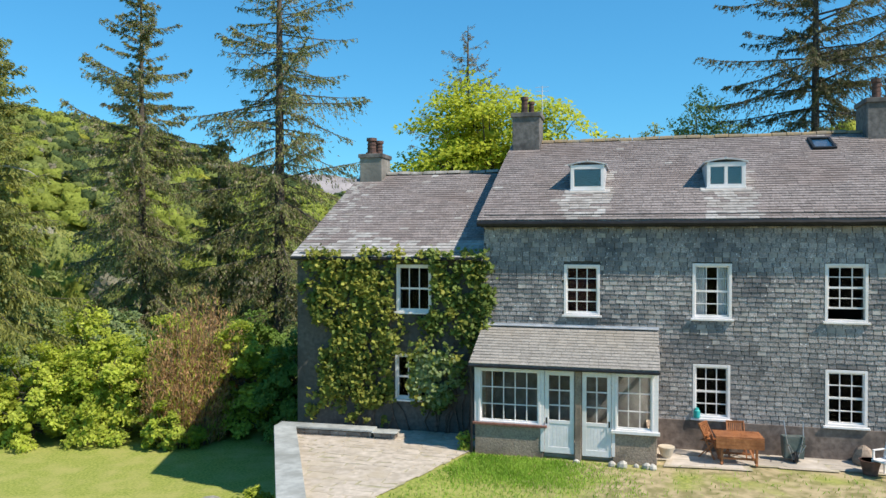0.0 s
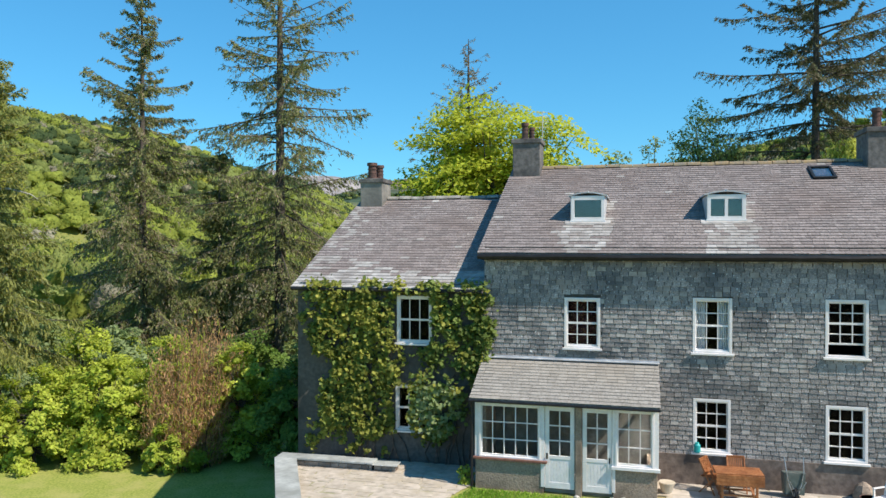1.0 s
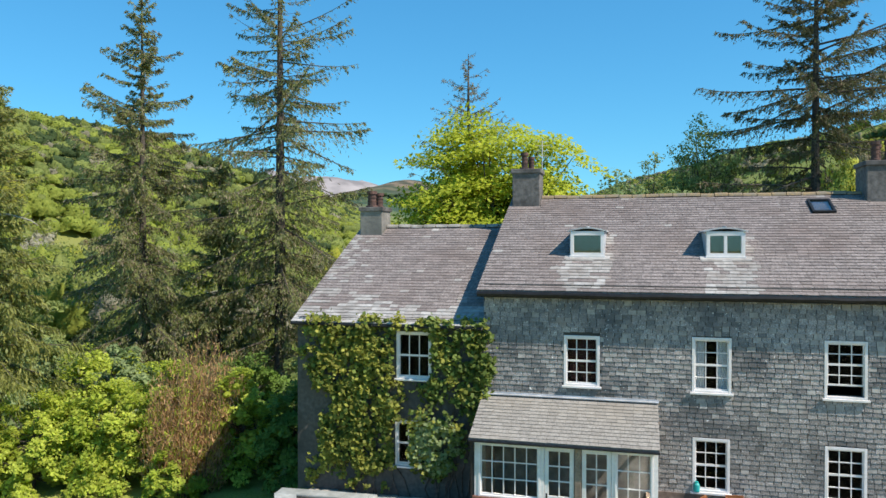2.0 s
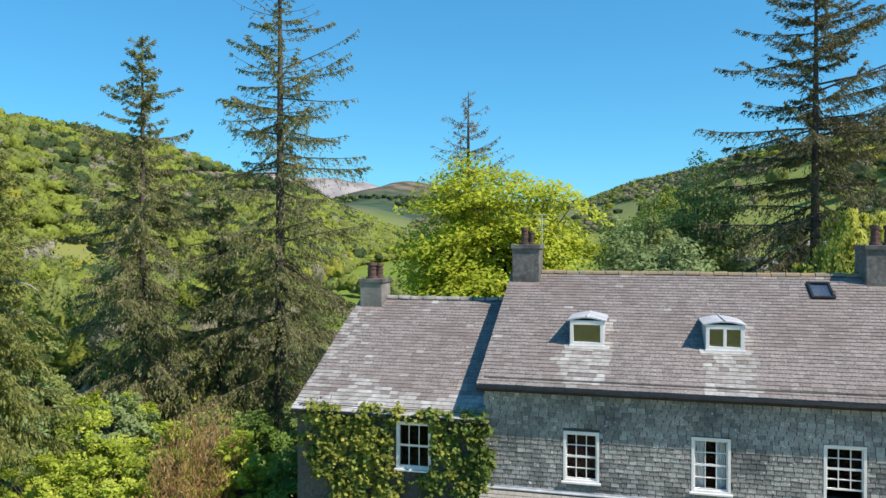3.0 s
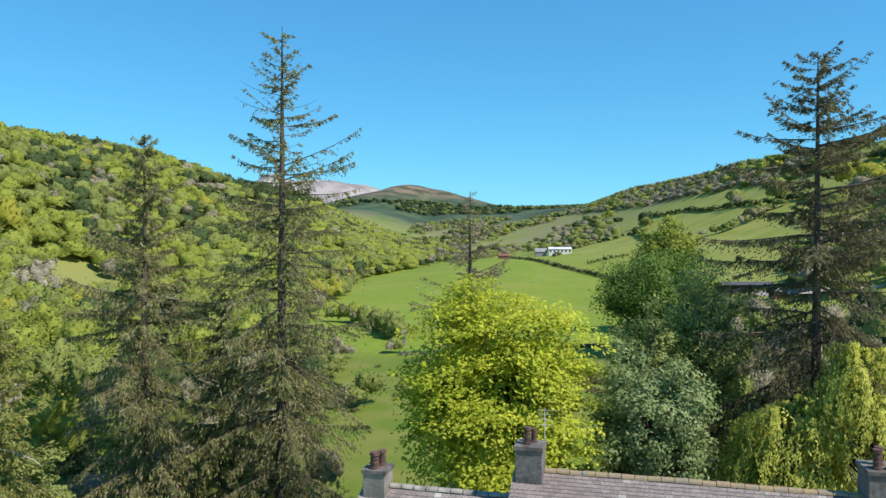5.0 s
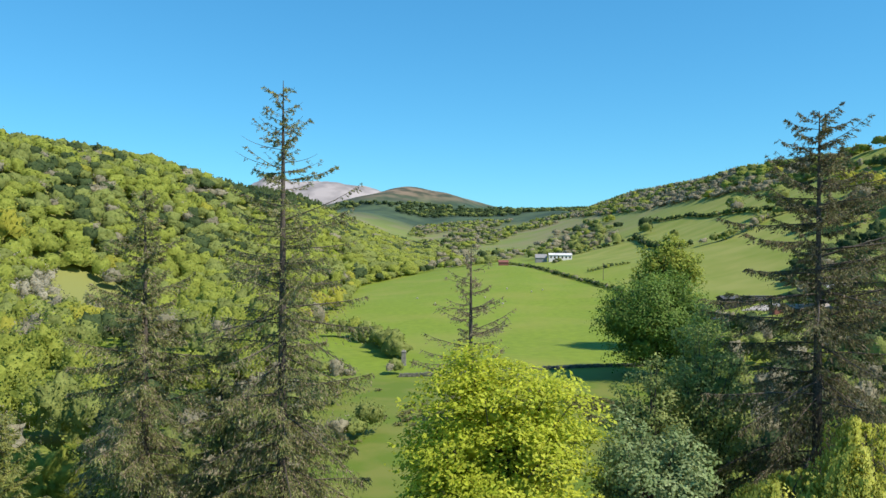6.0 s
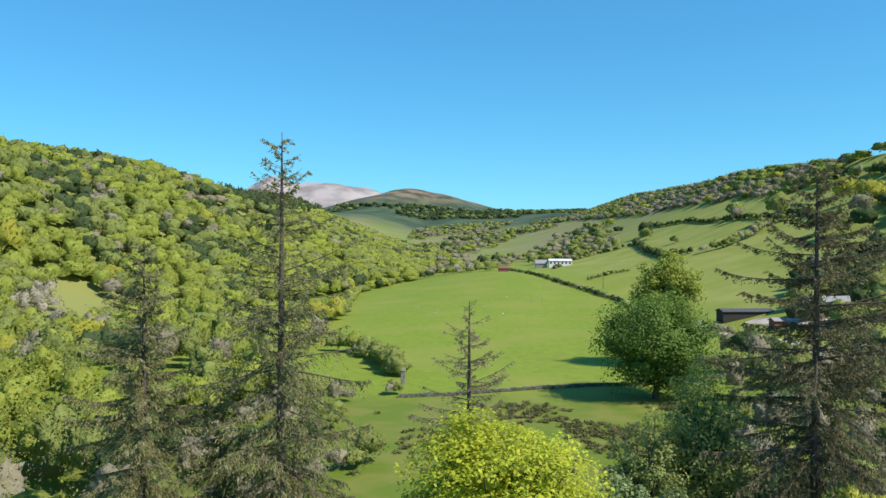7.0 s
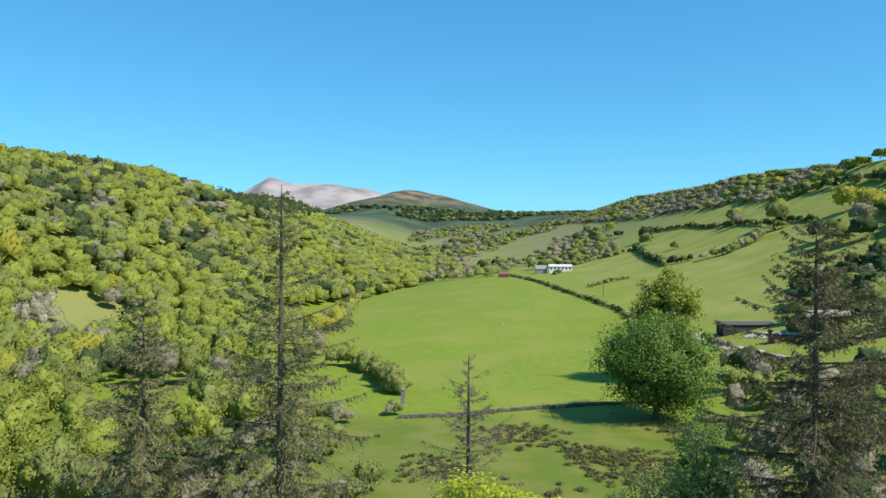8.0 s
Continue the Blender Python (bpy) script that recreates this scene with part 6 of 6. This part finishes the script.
def creeper():
    g = np.random.default_rng(51)
    root = thing("climbing_creeper", HOUSE, "yellow-green creeper climbing over the wing wall", "climbing plant")

    def dense(u, z):
        """How thickly it grows at a place of the wall."""
        left = np.where(z > 3.9, -11.85, np.where(z > 2.6, -11.35, -11.0)) + 0.15 * np.sin(z * 3.1)
        a = (u > left) & (u < -8.55 + 0.15 * np.sin(z * 4.0)) & (z > 0.25 + 0.4 * np.abs(np.sin(u * 2.3)))
        b = (u > -7.62) & (u < -5.72 - 0.25 * (z < 2.6)) & (z > 2.2 - 0.5 * np.sin(u * 2.0))
        c = (((u + 7.45) / 0.95) ** 2 + ((z - 1.45) / 1.05) ** 2 < 1) & (u > -8.25)
        top = (u > -8.8) & (u < -7.4) & (z > 4.72)
        low = (u > -11.6) & (u < -9.0) & (z > -0.1) & (z < 0.7)
        under = (u > -8.8) & (u < -7.3) & (z > 2.5) & (z < 3.2) & (np.sin(u * 7 + z * 4) > 0.2)
        k = np.where(a, 1.0, 0) + np.where(b, 1.0, 0) + np.where(c, 1.1, 0) + np.where(top, 1.0, 0) + np.where(low, 0.3, 0) + np.where(under, 0.5, 0)
        return k * (0.55 + 0.45 * np.sin(u * 4.3 + 1.7 * np.sin(z * 2.1)) * np.sin(z * 3.7 + u))

    # hanging tufts of leaves, each a small fan of its own
    n = 6200
    u, z = g.uniform(-12, -5.6, n), g.uniform(-0.2, 5.05, n)
    keep = g.random(n) < dense(u, z) * 0.42
    u, z = u[keep], z[keep]
    big = g.uniform(0.07, 0.2, len(u))
    deep = g.uniform(0.04, 0.3, len(u)) + np.where(((u + 7.4) / 0.9) ** 2 + ((z - 1.5) / 1.0) ** 2 < 1, 0.2, 0)
    per = 14
    k = np.repeat(np.arange(len(u)), per)
    r = g.normal(size=(len(k), 3)) * 0.6
    p = np.stack([u[k] + r[:, 0] * big[k], -deep[k] + r[:, 1] * big[k] * 0.6, z[k] + r[:, 2] * big[k] * 1.1], 1)
    p[:, 1] = np.minimum(p[:, 1], -0.02)
    ok = ~((p[:, 0] > -8.7) & (p[:, 0] < -7.55) & (p[:, 2] > 3.22) & (p[:, 2] < 4.7)) & ~((p[:, 0] > -8.72) & (p[:, 0] < -8.2) & (p[:, 2] > 0.6) & (p[:, 2] < 2.0))
    p, k = p[ok], k[ok]
    right = p[:, 0] > -7.6
    tuft = (g.random(len(u))[k] < np.where(right, 0.75, 0.22)).astype(int)
    tuft[((p[:, 0] + 7.35) / 0.95) ** 2 + ((p[:, 2] - 1.35) / 1.0) ** 2 < g.uniform(-0.3, 1.1, len(p))] = 2
    out = np.tile([0.25, -0.7, 0.55], (len(p), 1))
    quads("leafage", leaves_at(g, p, 0.145, out, ratio=0.85, flat=0.4, hang=0.5), [IVY, IVY_DARK, WHITEBEAM], root, tuft)
    s = Solid()
    rng = random.Random(8)
    for i in range(22):
        x, zz = rng.uniform(-11.0, -6.2), -0.45
        pts, rad = [], []
        for k in range(9):
            pts.append((x, -0.03, zz))
            rad.append(0.028 * (1 - k / 10))
            x += rng.uniform(-0.28, 0.28)
            zz += rng.uniform(0.35, 0.65)
            x = min(max(x, -11.8), -6.0)
            if -8.8 < x < -7.5 and 0.5 < zz < 4.75:
                x = -8.85 if x < -8.1 else -7.45
        s.tube([q for q in pts if q[2] < 5], rad[:len([q for q in pts if q[2] < 5])], 5)
    tagged(s.part("stem_web", BARK, root), kind="stuff")


creeper()

# ---- terrace, walls and paving ----


def flag_polys(seed, inside, u0, u1, v0, v1, w, d):
    """Flagstones of uneven size in courses, kept where inside(u, v) holds."""
    rng = random.Random(seed)
    out, v = [], v0
    while v < v1:
        dv, u = d * rng.uniform(0.75, 1.3), u0 + rng.uniform(0, 0.4)
        while u < u1:
            du = w * rng.uniform(0.6, 1.5)
            if inside(u + du / 2, v + dv / 2):
                j = [rng.uniform(-0.085, 0.085) * d / 0.4 for _ in range(8)]
                out.append([(u + 0.008 + j[0], v + 0.008 + j[1]), (u + du - 0.008 + j[2], v + 0.008 + j[3]), (u + du - 0.008 + j[4], v + dv - 0.008 + j[5]), (u + 0.008 + j[6], v + dv - 0.008 + j[7])])
            u += du
        v += dv
    return out


def cut(poly, a, b):
    """The piece of a polygon that lies left of the line from a to b."""
    out = []
    side = [(b[0] - a[0]) * (p[1] - a[1]) - (b[1] - a[1]) * (p[0] - a[0]) for p in poly]
    for i, p in enumerate(poly):
        k = (i + 1) % len(poly)
        if side[i] >= 0:
            out.append(p)
        if (side[i] >= 0) != (side[k] >= 0):
            f = side[i] / (side[i] - side[k])
            out.append((p[0] + (poly[k][0] - p[0]) * f, p[1] + (poly[k][1] - p[1]) * f))
    return out


def pavement(name, label, polys, z, mat):
    rng = random.Random(3)
    bed = Solid()
    for i, q in enumerate(polys):
        c = (sum(p[0] for p in q) / len(q), sum(p[1] for p in q) / len(q))
        big = [(c[0] + (p[0] - c[0]) * 1.4, c[1] + (p[1] - c[1]) * 1.5) for p in q]
        bed.face([(*p, z - 0.002 - 0.00004 * i) for p in big])
    root = new(name, bed.data(name, EARTH))
    root.matrix_world = HOUSE
    tagged(root, label, "paving", kind="structure")
    for q in polys:
        s = Solid()
        h = z + rng.uniform(0.003, 0.005)
        up = [(*p, h + rng.uniform(-0.001, 0.001)) for p in q]
        s.face(up)
        for i, p in enumerate(q):
            k = (i + 1) % len(q)
            s.face([(*p, z - 0.05), (*q[k], z - 0.05), up[k], up[i]])
        s.part("flagstone", mat, root)


EARTH = material("sandy_joint", (0.4, 0.345, 0.27), (0.5, 0.44, 0.36), (0.24, 0.25, 0.12), grain=7, blotch=1.5, bump=0.4)
PAVING_PIECE = material("worn_flag", (0.37, 0.325, 0.265), (0.54, 0.475, 0.4), (0.4, 0.345, 0.26), grain=5, blotch=1.6, bump=0.5, by="object", amount=0.07)
FLAG_GREY = material("grey_flag", (0.38, 0.34, 0.29), (0.52, 0.47, 0.41), (0.3, 0.27, 0.23), grain=4, blotch=1.0, bump=0.35, by="object", amount=0.15)


def to_house(x, y):
    q = HOUSE.inverted() @ Vector((x, y, 0))
    return q.x, q.y


def on_terrace(u, v):
    w = HOUSE @ Vector((u, v, 0))
    if w.x < float(terrace_edge(np.array(w.y))) + 0.3 or v > -0.12:
        return False
    # edge of the paving towards the grass
    return w.x < 1.05 + (w.y - 19.9) * 0.6 and u < -5.98


TERRACE_FLAGS = [cut(q, to_house(-5.1, 10.8), to_house(0.73, 20.2)) for q in flag_polys(5, on_terrace, -12.5, -5.9, -11, -0.1, 0.45, 0.36)]
TERRACE_FLAGS = [cut(q, to_house(-4.45, 22.0), to_house(-1.75, 10.6)) if len(q) > 2 else q for q in TERRACE_FLAGS]
TERRACE_FLAGS = [q for q in TERRACE_FLAGS if len(q) > 2]
pavement("terrace", "worn pale flagstone terrace below the wing", TERRACE_FLAGS, -0.35, PAVING_PIECE)
pavement("patio", "narrow grey flagstone path along the house", flag_polys(6, lambda u, v: v > -1.42 + 0.05 * (u + 1), -1.05, 6.9, -1.55, -0.1, 0.75, 0.42), -0.345, FLAG_GREY)


def stone_wall(name, label, a, b, wide, low, top, cope, seed, overhang=0.06, cope_len=0.9):
    """A coursed rubble wall from a to b (x, y), with coping slabs on it."""
    rng = random.Random(seed)
    d = Vector((b[0] - a[0], b[1] - a[1], 0))
    length = d.length
    root = thing(name, Matrix.Translation((a[0], a[1], 0)) @ Matrix.Rotation(math.atan2(d.y, d.x), 4, "Z"), label, "garden wall")
    s = Solid()
    s.box(0.02, length - 0.02, -wide / 2 + 0.05, wide / 2 - 0.05, low, top)
    s.part("core", PLINTH, root)
    for side in (-1, 1):
        z = low
        while z < top - 0.03:
            h = min(rng.uniform(0.1, 0.2), top - z)
            x = 0.0
            while x < length:
                w = min(rng.uniform(0.18, 0.45), length - x)
                if z > top - 1.2 and w > 0.06:
                    q = Solid()
                    o = rng.uniform(0.0, 0.03)
                    y0, y1 = sorted((side * (wide / 2 - 0.07), side * (wide / 2 - 0.02 + o)))
                    q.box(x + 0.008, x + w - 0.008, y0, y1, z + 0.008, z + h - 0.008)
                    q.part("stone", STONE_PIECE, root)
                x += w
            z += h
    x = -overhang
    while x < length + overhang - 0.05:
        w = min(cope_len * rng.uniform(0.8, 1.2), length + overhang - x)
        q = Solid()
        q.box(x + 0.004, x + w - 0.004, -wide / 2 - overhang, wide / 2 + overhang, top, top + cope + rng.uniform(-0.006, 0.006))
        q.part("coping_slab", COPING_PIECE, root, bevel=0.012)
        x += w
    return root


STONE_PIECE = material("rubble_stone", (0.2, 0.18, 0.155), (0.34, 0.31, 0.27), (0.14, 0.13, 0.115), grain=7, blotch=2, bump=0.6, by="object", amount=0.3)
COPING_PIECE = material("grey_coping", (0.3, 0.315, 0.3), (0.41, 0.425, 0.405), (0.23, 0.24, 0.22), grain=6, blotch=1.2, bump=0.25, by="object", amount=0.1)
stone_wall("terrace_wall", "retaining wall with smooth grey slate coping", (-4.72, 21.95), (-2.05, 10.6), 0.52, -3.1, -0.17, 0.07, 21, cope_len=1.6)
stone_wall("low_wall", "low rubble wall with slate coping slabs", (-4.9, 22.15), (-2.05, 21.55), 0.36, -0.5, -0.16, 0.06, 22, cope_len=0.95)
stone_wall("wall_stub", "short rubble stub at the end of the low wall", (-1.98, 21.5), (-1.35, 21.36), 0.34, -0.5, -0.17, 0.025, 23, cope_len=0.4)


def grass_blades():
    g = np.random.default_rng(61)
    n = 60000
    x, y = g.uniform(-2.5, 11.5, n), g.uniform(13.5, 20.2, n)
    x[:34000], y[:34000] = g.uniform(-1.2, 4.6, 34000), g.uniform(15.6, 20.0, 34000)
    hu = (x - 6.97) * math.cos(radians(FACE)) - (y - 20.2) * math.sin(radians(FACE))
    hv = (x - 6.97) * math.sin(radians(FACE)) + (y - 20.2) * math.cos(radians(FACE))
    lush = np.exp(-((hu + 4.6) / 1.6) ** 4) * np.exp(-((hv + 2.9) / 1.2) ** 4)
    ok = (hv < np.where(hu < -1.05, -1.85, -1.5)) & (x > 0.75 + (y - 19.9) * 0.6) & (g.random(n) < 0.1 + 0.9 * lush)
    x, y, lush = x[ok], y[ok], lush[ok]
    p = np.stack([x, y, height(x, y) + 0.03], 1)
    ob = quads("grass_blades", leaves_at(g, p, 0.12, np.tile([0.0, -0.3, 0.0], (len(p), 1)), ratio=0.16, along=np.tile([0, 0, 1.2], (len(p), 1))), GRASS_BLADE)
    tagged(ob, "tufts of fresh green grass before the porch", "grass", kind="stuff")


GRASS_BLADE = leaf_material("grass_blade", (0.2, 0.36, 0.035), (0.36, 0.52, 0.08), 0.3, 0.45)
grass_blades()


# ---- things by the house ----


def at_house(u, v, z, turn=0.0):
    return HOUSE @ pose(u, v, z, 0, 0, turn)


def garden_table():
    root = thing("garden_table", at_house(0.93, -0.98, -0.34, 3), "orange-brown wooden drop-leaf garden table on the patio", "table")
    top, lf = 0.74, 0.27
    for i in range(7):
        s = Solid()
        y = -0.34 + 0.68 * i / 7
        s.box(-0.58, 0.58, y + 0.004, y + 0.093, top - 0.028, top)
        s.part("top_slat", TEAK, root)
    for i in range(3):
        s = Solid()
        z = top - 0.03 - lf * (i + 1) / 3
        s.box(-0.58, 0.58, -0.372, -0.347, z + 0.004, z + lf / 3)
        s.part("drop_leaf_slat", TEAK, root)
    for x in (-0.42, 0.42):
        for y in (-0.24, 0.24):
            s = Solid()
            s.box(x - 0.03, x + 0.03, y - 0.03, y + 0.03, 0, top - 0.03)
            s.part("leg", TEAK, root, bevel=0.006)
        s = Solid()
        s.hexa([(x - 0.025, -0.3, 0.02), (x + 0.025, -0.3, 0.02), (x + 0.025, -0.24, 0.02), (x - 0.025, -0.24, 0.02), (x - 0.27, 0.2, top - 0.05), (x - 0.22, 0.2, top - 0.05), (x - 0.22, 0.26, top - 0.05), (x - 0.27, 0.26, top - 0.05)])
        s.part("brace", TEAK, root)
    for y in (-0.24, 0.24):
        s = Solid()
        s.box(-0.42, 0.42, y - 0.02, y + 0.02, 0.14, 0.19)
        s.part("stretcher", TEAK, root)


def garden_chair(u, v, turn):
    root = thing("folding_chair", at_house(u, v, -0.34, turn), "slatted orange-brown wooden folding chair on the patio", "chair", "chairs at the table")
    for x in (-0.22, 0.22):
        s = Solid()
        s.hexa([(x - 0.015, -0.22, 0), (x + 0.015, -0.22, 0), (x + 0.015, -0.18, 0), (x - 0.015, -0.18, 0), (x - 0.015, 0.2, 0.88), (x + 0.015, 0.2, 0.88), (x + 0.015, 0.24, 0.88), (x - 0.015, 0.24, 0.88)])
        s.part("back_leg", TEAK, root)
        s = Solid()
        s.hexa([(x - 0.013, 0.2, 0), (x + 0.013, 0.2, 0), (x + 0.013, 0.24, 0), (x - 0.013, 0.24, 0), (x - 0.013, -0.2, 0.46), (x + 0.013, -0.2, 0.46), (x + 0.013, -0.16, 0.46), (x - 0.013, -0.16, 0.46)])
        s.part("front_leg", TEAK, root)
    for i in range(6):
        s = Solid()
        y = -0.22 + 0.07 * i
        s.box(-0.22, 0.22, y, y + 0.055, 0.44, 0.46)
        s.part("seat_slat", TEAK, root)
    for i in range(9):
        s = Solid()
        x = -0.19 + 0.38 * i / 8
        s.hexa([(x - 0.014, 0.08, 0.56), (x + 0.014, 0.08, 0.56), (x + 0.014, 0.1, 0.56), (x - 0.014, 0.1, 0.56), (x - 0.014, 0.2, 0.84), (x + 0.014, 0.2, 0.84), (x + 0.014, 0.22, 0.84), (x - 0.014, 0.22, 0.84)])
        s.part("back_slat", TEAK, root)
    for z, y in ((0.54, 0.075), (0.86, 0.215)):
        s = Solid()
        s.box(-0.23, 0.23, y - 0.012, y + 0.022, z - 0.03, z + 0.03)
        s.part("back_rail", TEAK, root)


GREEN_STEEL = material("dark_green_steel", (0.06, 0.085, 0.08), (0.11, 0.14, 0.13), (0.16, 0.16, 0.15), grain=9, blotch=2.5, rough=0.5, bump=0.15)
GALV = material("galvanised_tube", (0.3, 0.3, 0.3), (0.42, 0.42, 0.42), grain=9, rough=0.4, bump=0.1, metal=0.6)


def wheelbarrow():
    """Stood on its nose against the wall, handles up."""
    root = thing("wheelbarrow", at_house(2.36, -0.55, -0.34, 6) @ Matrix.Scale(0.82, 4), "dark green wheelbarrow stood on end against the wall", "wheelbarrow")
    s = Solid()
    t = 0.02
    # tray: open side faces out, bottom towards the wall
    lo, hi = (-0.28, 0.28, 0.12), (-0.34, 0.34, 0.78)
    s.hexa([(lo[0], -0.02, lo[2]), (lo[1], -0.02, lo[2]), (lo[1], 0.0, lo[2]), (lo[0], 0.0, lo[2]), (hi[0] + 0.04, -0.02, hi[2]), (hi[1] - 0.04, -0.02, hi[2]), (hi[1] - 0.04, 0.0, hi[2]), (hi[0] + 0.04, 0.0, hi[2])])
    for q in (-1, 1):
        s.hexa([(q * 0.28, -0.02, 0.12), (q * 0.3, -0.02, 0.12), (q * 0.3, 0.26, 0.12), (q * 0.28, 0.26, 0.12), (q * 0.3, -0.02, 0.78), (q * 0.32, -0.02, 0.78), (q * 0.35, 0.26, 0.78), (q * 0.33, 0.26, 0.78)])
    s.box(-0.3, 0.3, -0.02, 0.26, 0.1, 0.12)
    s.box(-0.33, 0.33, -0.02, 0.26, 0.78, 0.8)
    s.part("tray", GREEN_STEEL, root, bevel=0.015)
    for q in (-1, 1):
        s = Solid()
        s.tube([(q * 0.06, -0.12, 0.1), (q * 0.2, -0.06, 0.5), (q * 0.26, -0.04, 0.85), (q * 0.29, 0.1, 1.28)], [0.017] * 4, 8)
        s.part("handle_tube", GALV, root)
        s = Solid()
        s.tube([(q * 0.22, -0.05, 0.56), (q * 0.24, -0.34, 0.62), (q * 0.12, -0.34, 0.4), (q * 0.1, -0.1, 0.3)], [0.014] * 4, 7)
        s.part("stand", GALV, root)
    s = Solid()
    s.tube([(-0.045, -0.12, 0.18), (0.045, -0.12, 0.18)], [0.175, 0.175], 18)
    wheel = s.part("wheel", DARK, root, "black rubber wheel")
    s = Solid()
    s.tube([(-0.05, -0.12, 0.18), (0.05, -0.12, 0.18)], [0.09, 0.09], 14)
    s.part("rim", GALV, wheel)


CREAM = material("cream_ceramic", (0.5, 0.44, 0.34), (0.62, 0.56, 0.46), (0.4, 0.34, 0.26), grain=7, blotch=2.5, rough=0.6, bump=0.15)


def lathe(name, mat, m, profile, label, category, group="", sides=18):
    s = Solid()
    s.tube([(0, 0, z) for r, z in profile], [r for r, z in profile], sides)
    ob = new(name, s.data(name, mat))
    ob.matrix_world = m
    return tagged(ob, label, category, group)


def loose_stones():
    rng = random.Random(4)
    for u, v, r in ((-3.1, -1.95, 0.08), (-2.2, -2.0, 0.1), (-1.95, -2.05, 0.13), (-1.35, -1.98, 0.11), (-1.2, -2.02, 0.1), (-1.6, -1.93, 0.07)):
        s = Solid()
        pts = [(0, 0, 0), (0, 0, r * 0.5), (rng.uniform(-0.02, 0.02), 0, r * 1.1), (0, 0, r * 1.5)]
        s.tube(pts, [r * 0.9, r * 1.1, r * 0.95, r * 0.4], 7)
        ob = new("loose_stone", s.data("loose_stone", PALE_STONE))
        ob.matrix_world = at_house(u, v, -0.4, rng.uniform(0, 360))
        tagged(ob, "pale rounded stone lying before the porch", "stone", "stones by the porch")


PALE_STONE = material("pale_stone", (0.36, 0.34, 0.3), (0.5, 0.48, 0.43), grain=8, blotch=2, bump=0.4)
TURQUOISE = material("turquoise_plastic", (0.02, 0.32, 0.32), (0.03, 0.38, 0.38), grain=5, rough=0.4, bump=0.05)


def plastic_chair():
    root = thing("plastic_armchair", at_house(4.28, -1.3, -0.36, -55), "white moulded garden seat beside the wall", "chair")
    s = Solid()
    s.box(-0.24, 0.24, -0.22, 0.22, 0.38, 0.42)
    s.part("seat", WHITE, root, bevel=0.015)
    s = Solid()
    for i in range(5):
        x = -0.22 + 0.11 * i
        s.hexa([(x - 0.035, 0.2, 0.42), (x + 0.035, 0.2, 0.42), (x + 0.035, 0.225, 0.42), (x - 0.035, 0.225, 0.42), (x - 0.03, 0.3, 0.85), (x + 0.03, 0.3, 0.85), (x + 0.03, 0.325, 0.85), (x - 0.03, 0.325, 0.85)])
    s.box(-0.25, 0.25, 0.295, 0.335, 0.83, 0.9)
    s.part("backrest", WHITE, root, bevel=0.01)
    for x in (-0.21, 0.21):
        for y in (-0.19, 0.2):
            s = Solid()
            s.tube([(x * 1.12, y * 1.15, 0), (x, y, 0.4)], [0.022, 0.03], 8)
            s.part("leg", WHITE, root)
        s = Solid()
        s.box(x - 0.03, x + 0.03, -0.2, 0.28, 0.62, 0.65)
        s.box(x - 0.02, x + 0.02, -0.2, -0.15, 0.4, 0.62)
        s.part("armrest", WHITE, root, bevel=0.01)


garden_table()
garden_chair(0.3, -0.6, 62)
garden_chair(0.98, -0.36, 4)
wheelbarrow()
lathe("stone_basin", CREAM, at_house(-0.83, -0.95, -0.345), [(0.11, 0.0), (0.15, 0.08), (0.2, 0.24), (0.22, 0.29), (0.2, 0.3), (0.13, 0.16)], "cream basin planter standing beside the porch", "planter")
lathe("watering_pot", TURQUOISE, at_house(0.0, -0.06, 0.548), [(0.075, 0.0), (0.09, 0.03), (0.085, 0.2), (0.05, 0.24), (0.055, 0.27)], "small turquoise plastic pot on the window sill", "pot")
lathe("terracotta_pot", POT, at_house(3.98, -1.12, -0.36), [(0.16, 0.0), (0.2, 0.2), (0.24, 0.34), (0.26, 0.36), (0.22, 0.36), (0.18, 0.28)], "brown clay pot leaning by the path", "pot")
lathe("boulder", RENDER_TAN, at_house(4.05, -0.3, -0.36), [(0.25, 0.0), (0.29, 0.12), (0.25, 0.28), (0.16, 0.42), (0.05, 0.5)], "tall rough brown stone against the wall", "stone", sides=7)
plastic_chair()
loose_stones()
lathe("garden_rock", STONE, pose(-5.75, 18.7, ground_z(-5.75, 18.7) - 0.15, 5, -8, 30), [(1.0, 0.0), (1.02, 0.6), (0.9, 1.2), (0.62, 1.75), (0.3, 2.05), (0.08, 2.12)], "rounded grey rock on the bank below the terrace", "rock", sides=9)
shrub(90, -4.85, 18.3, -0.3, 0.75, SHRUB, "garden_fern", "bright green fern clump below the terrace wall", 5000, 0.14)
shrub(91, 0.62, 20.3, 0.3, 0.28, SHRUB, "corner_weed", "small green weed at the porch corner", 500, 0.1)
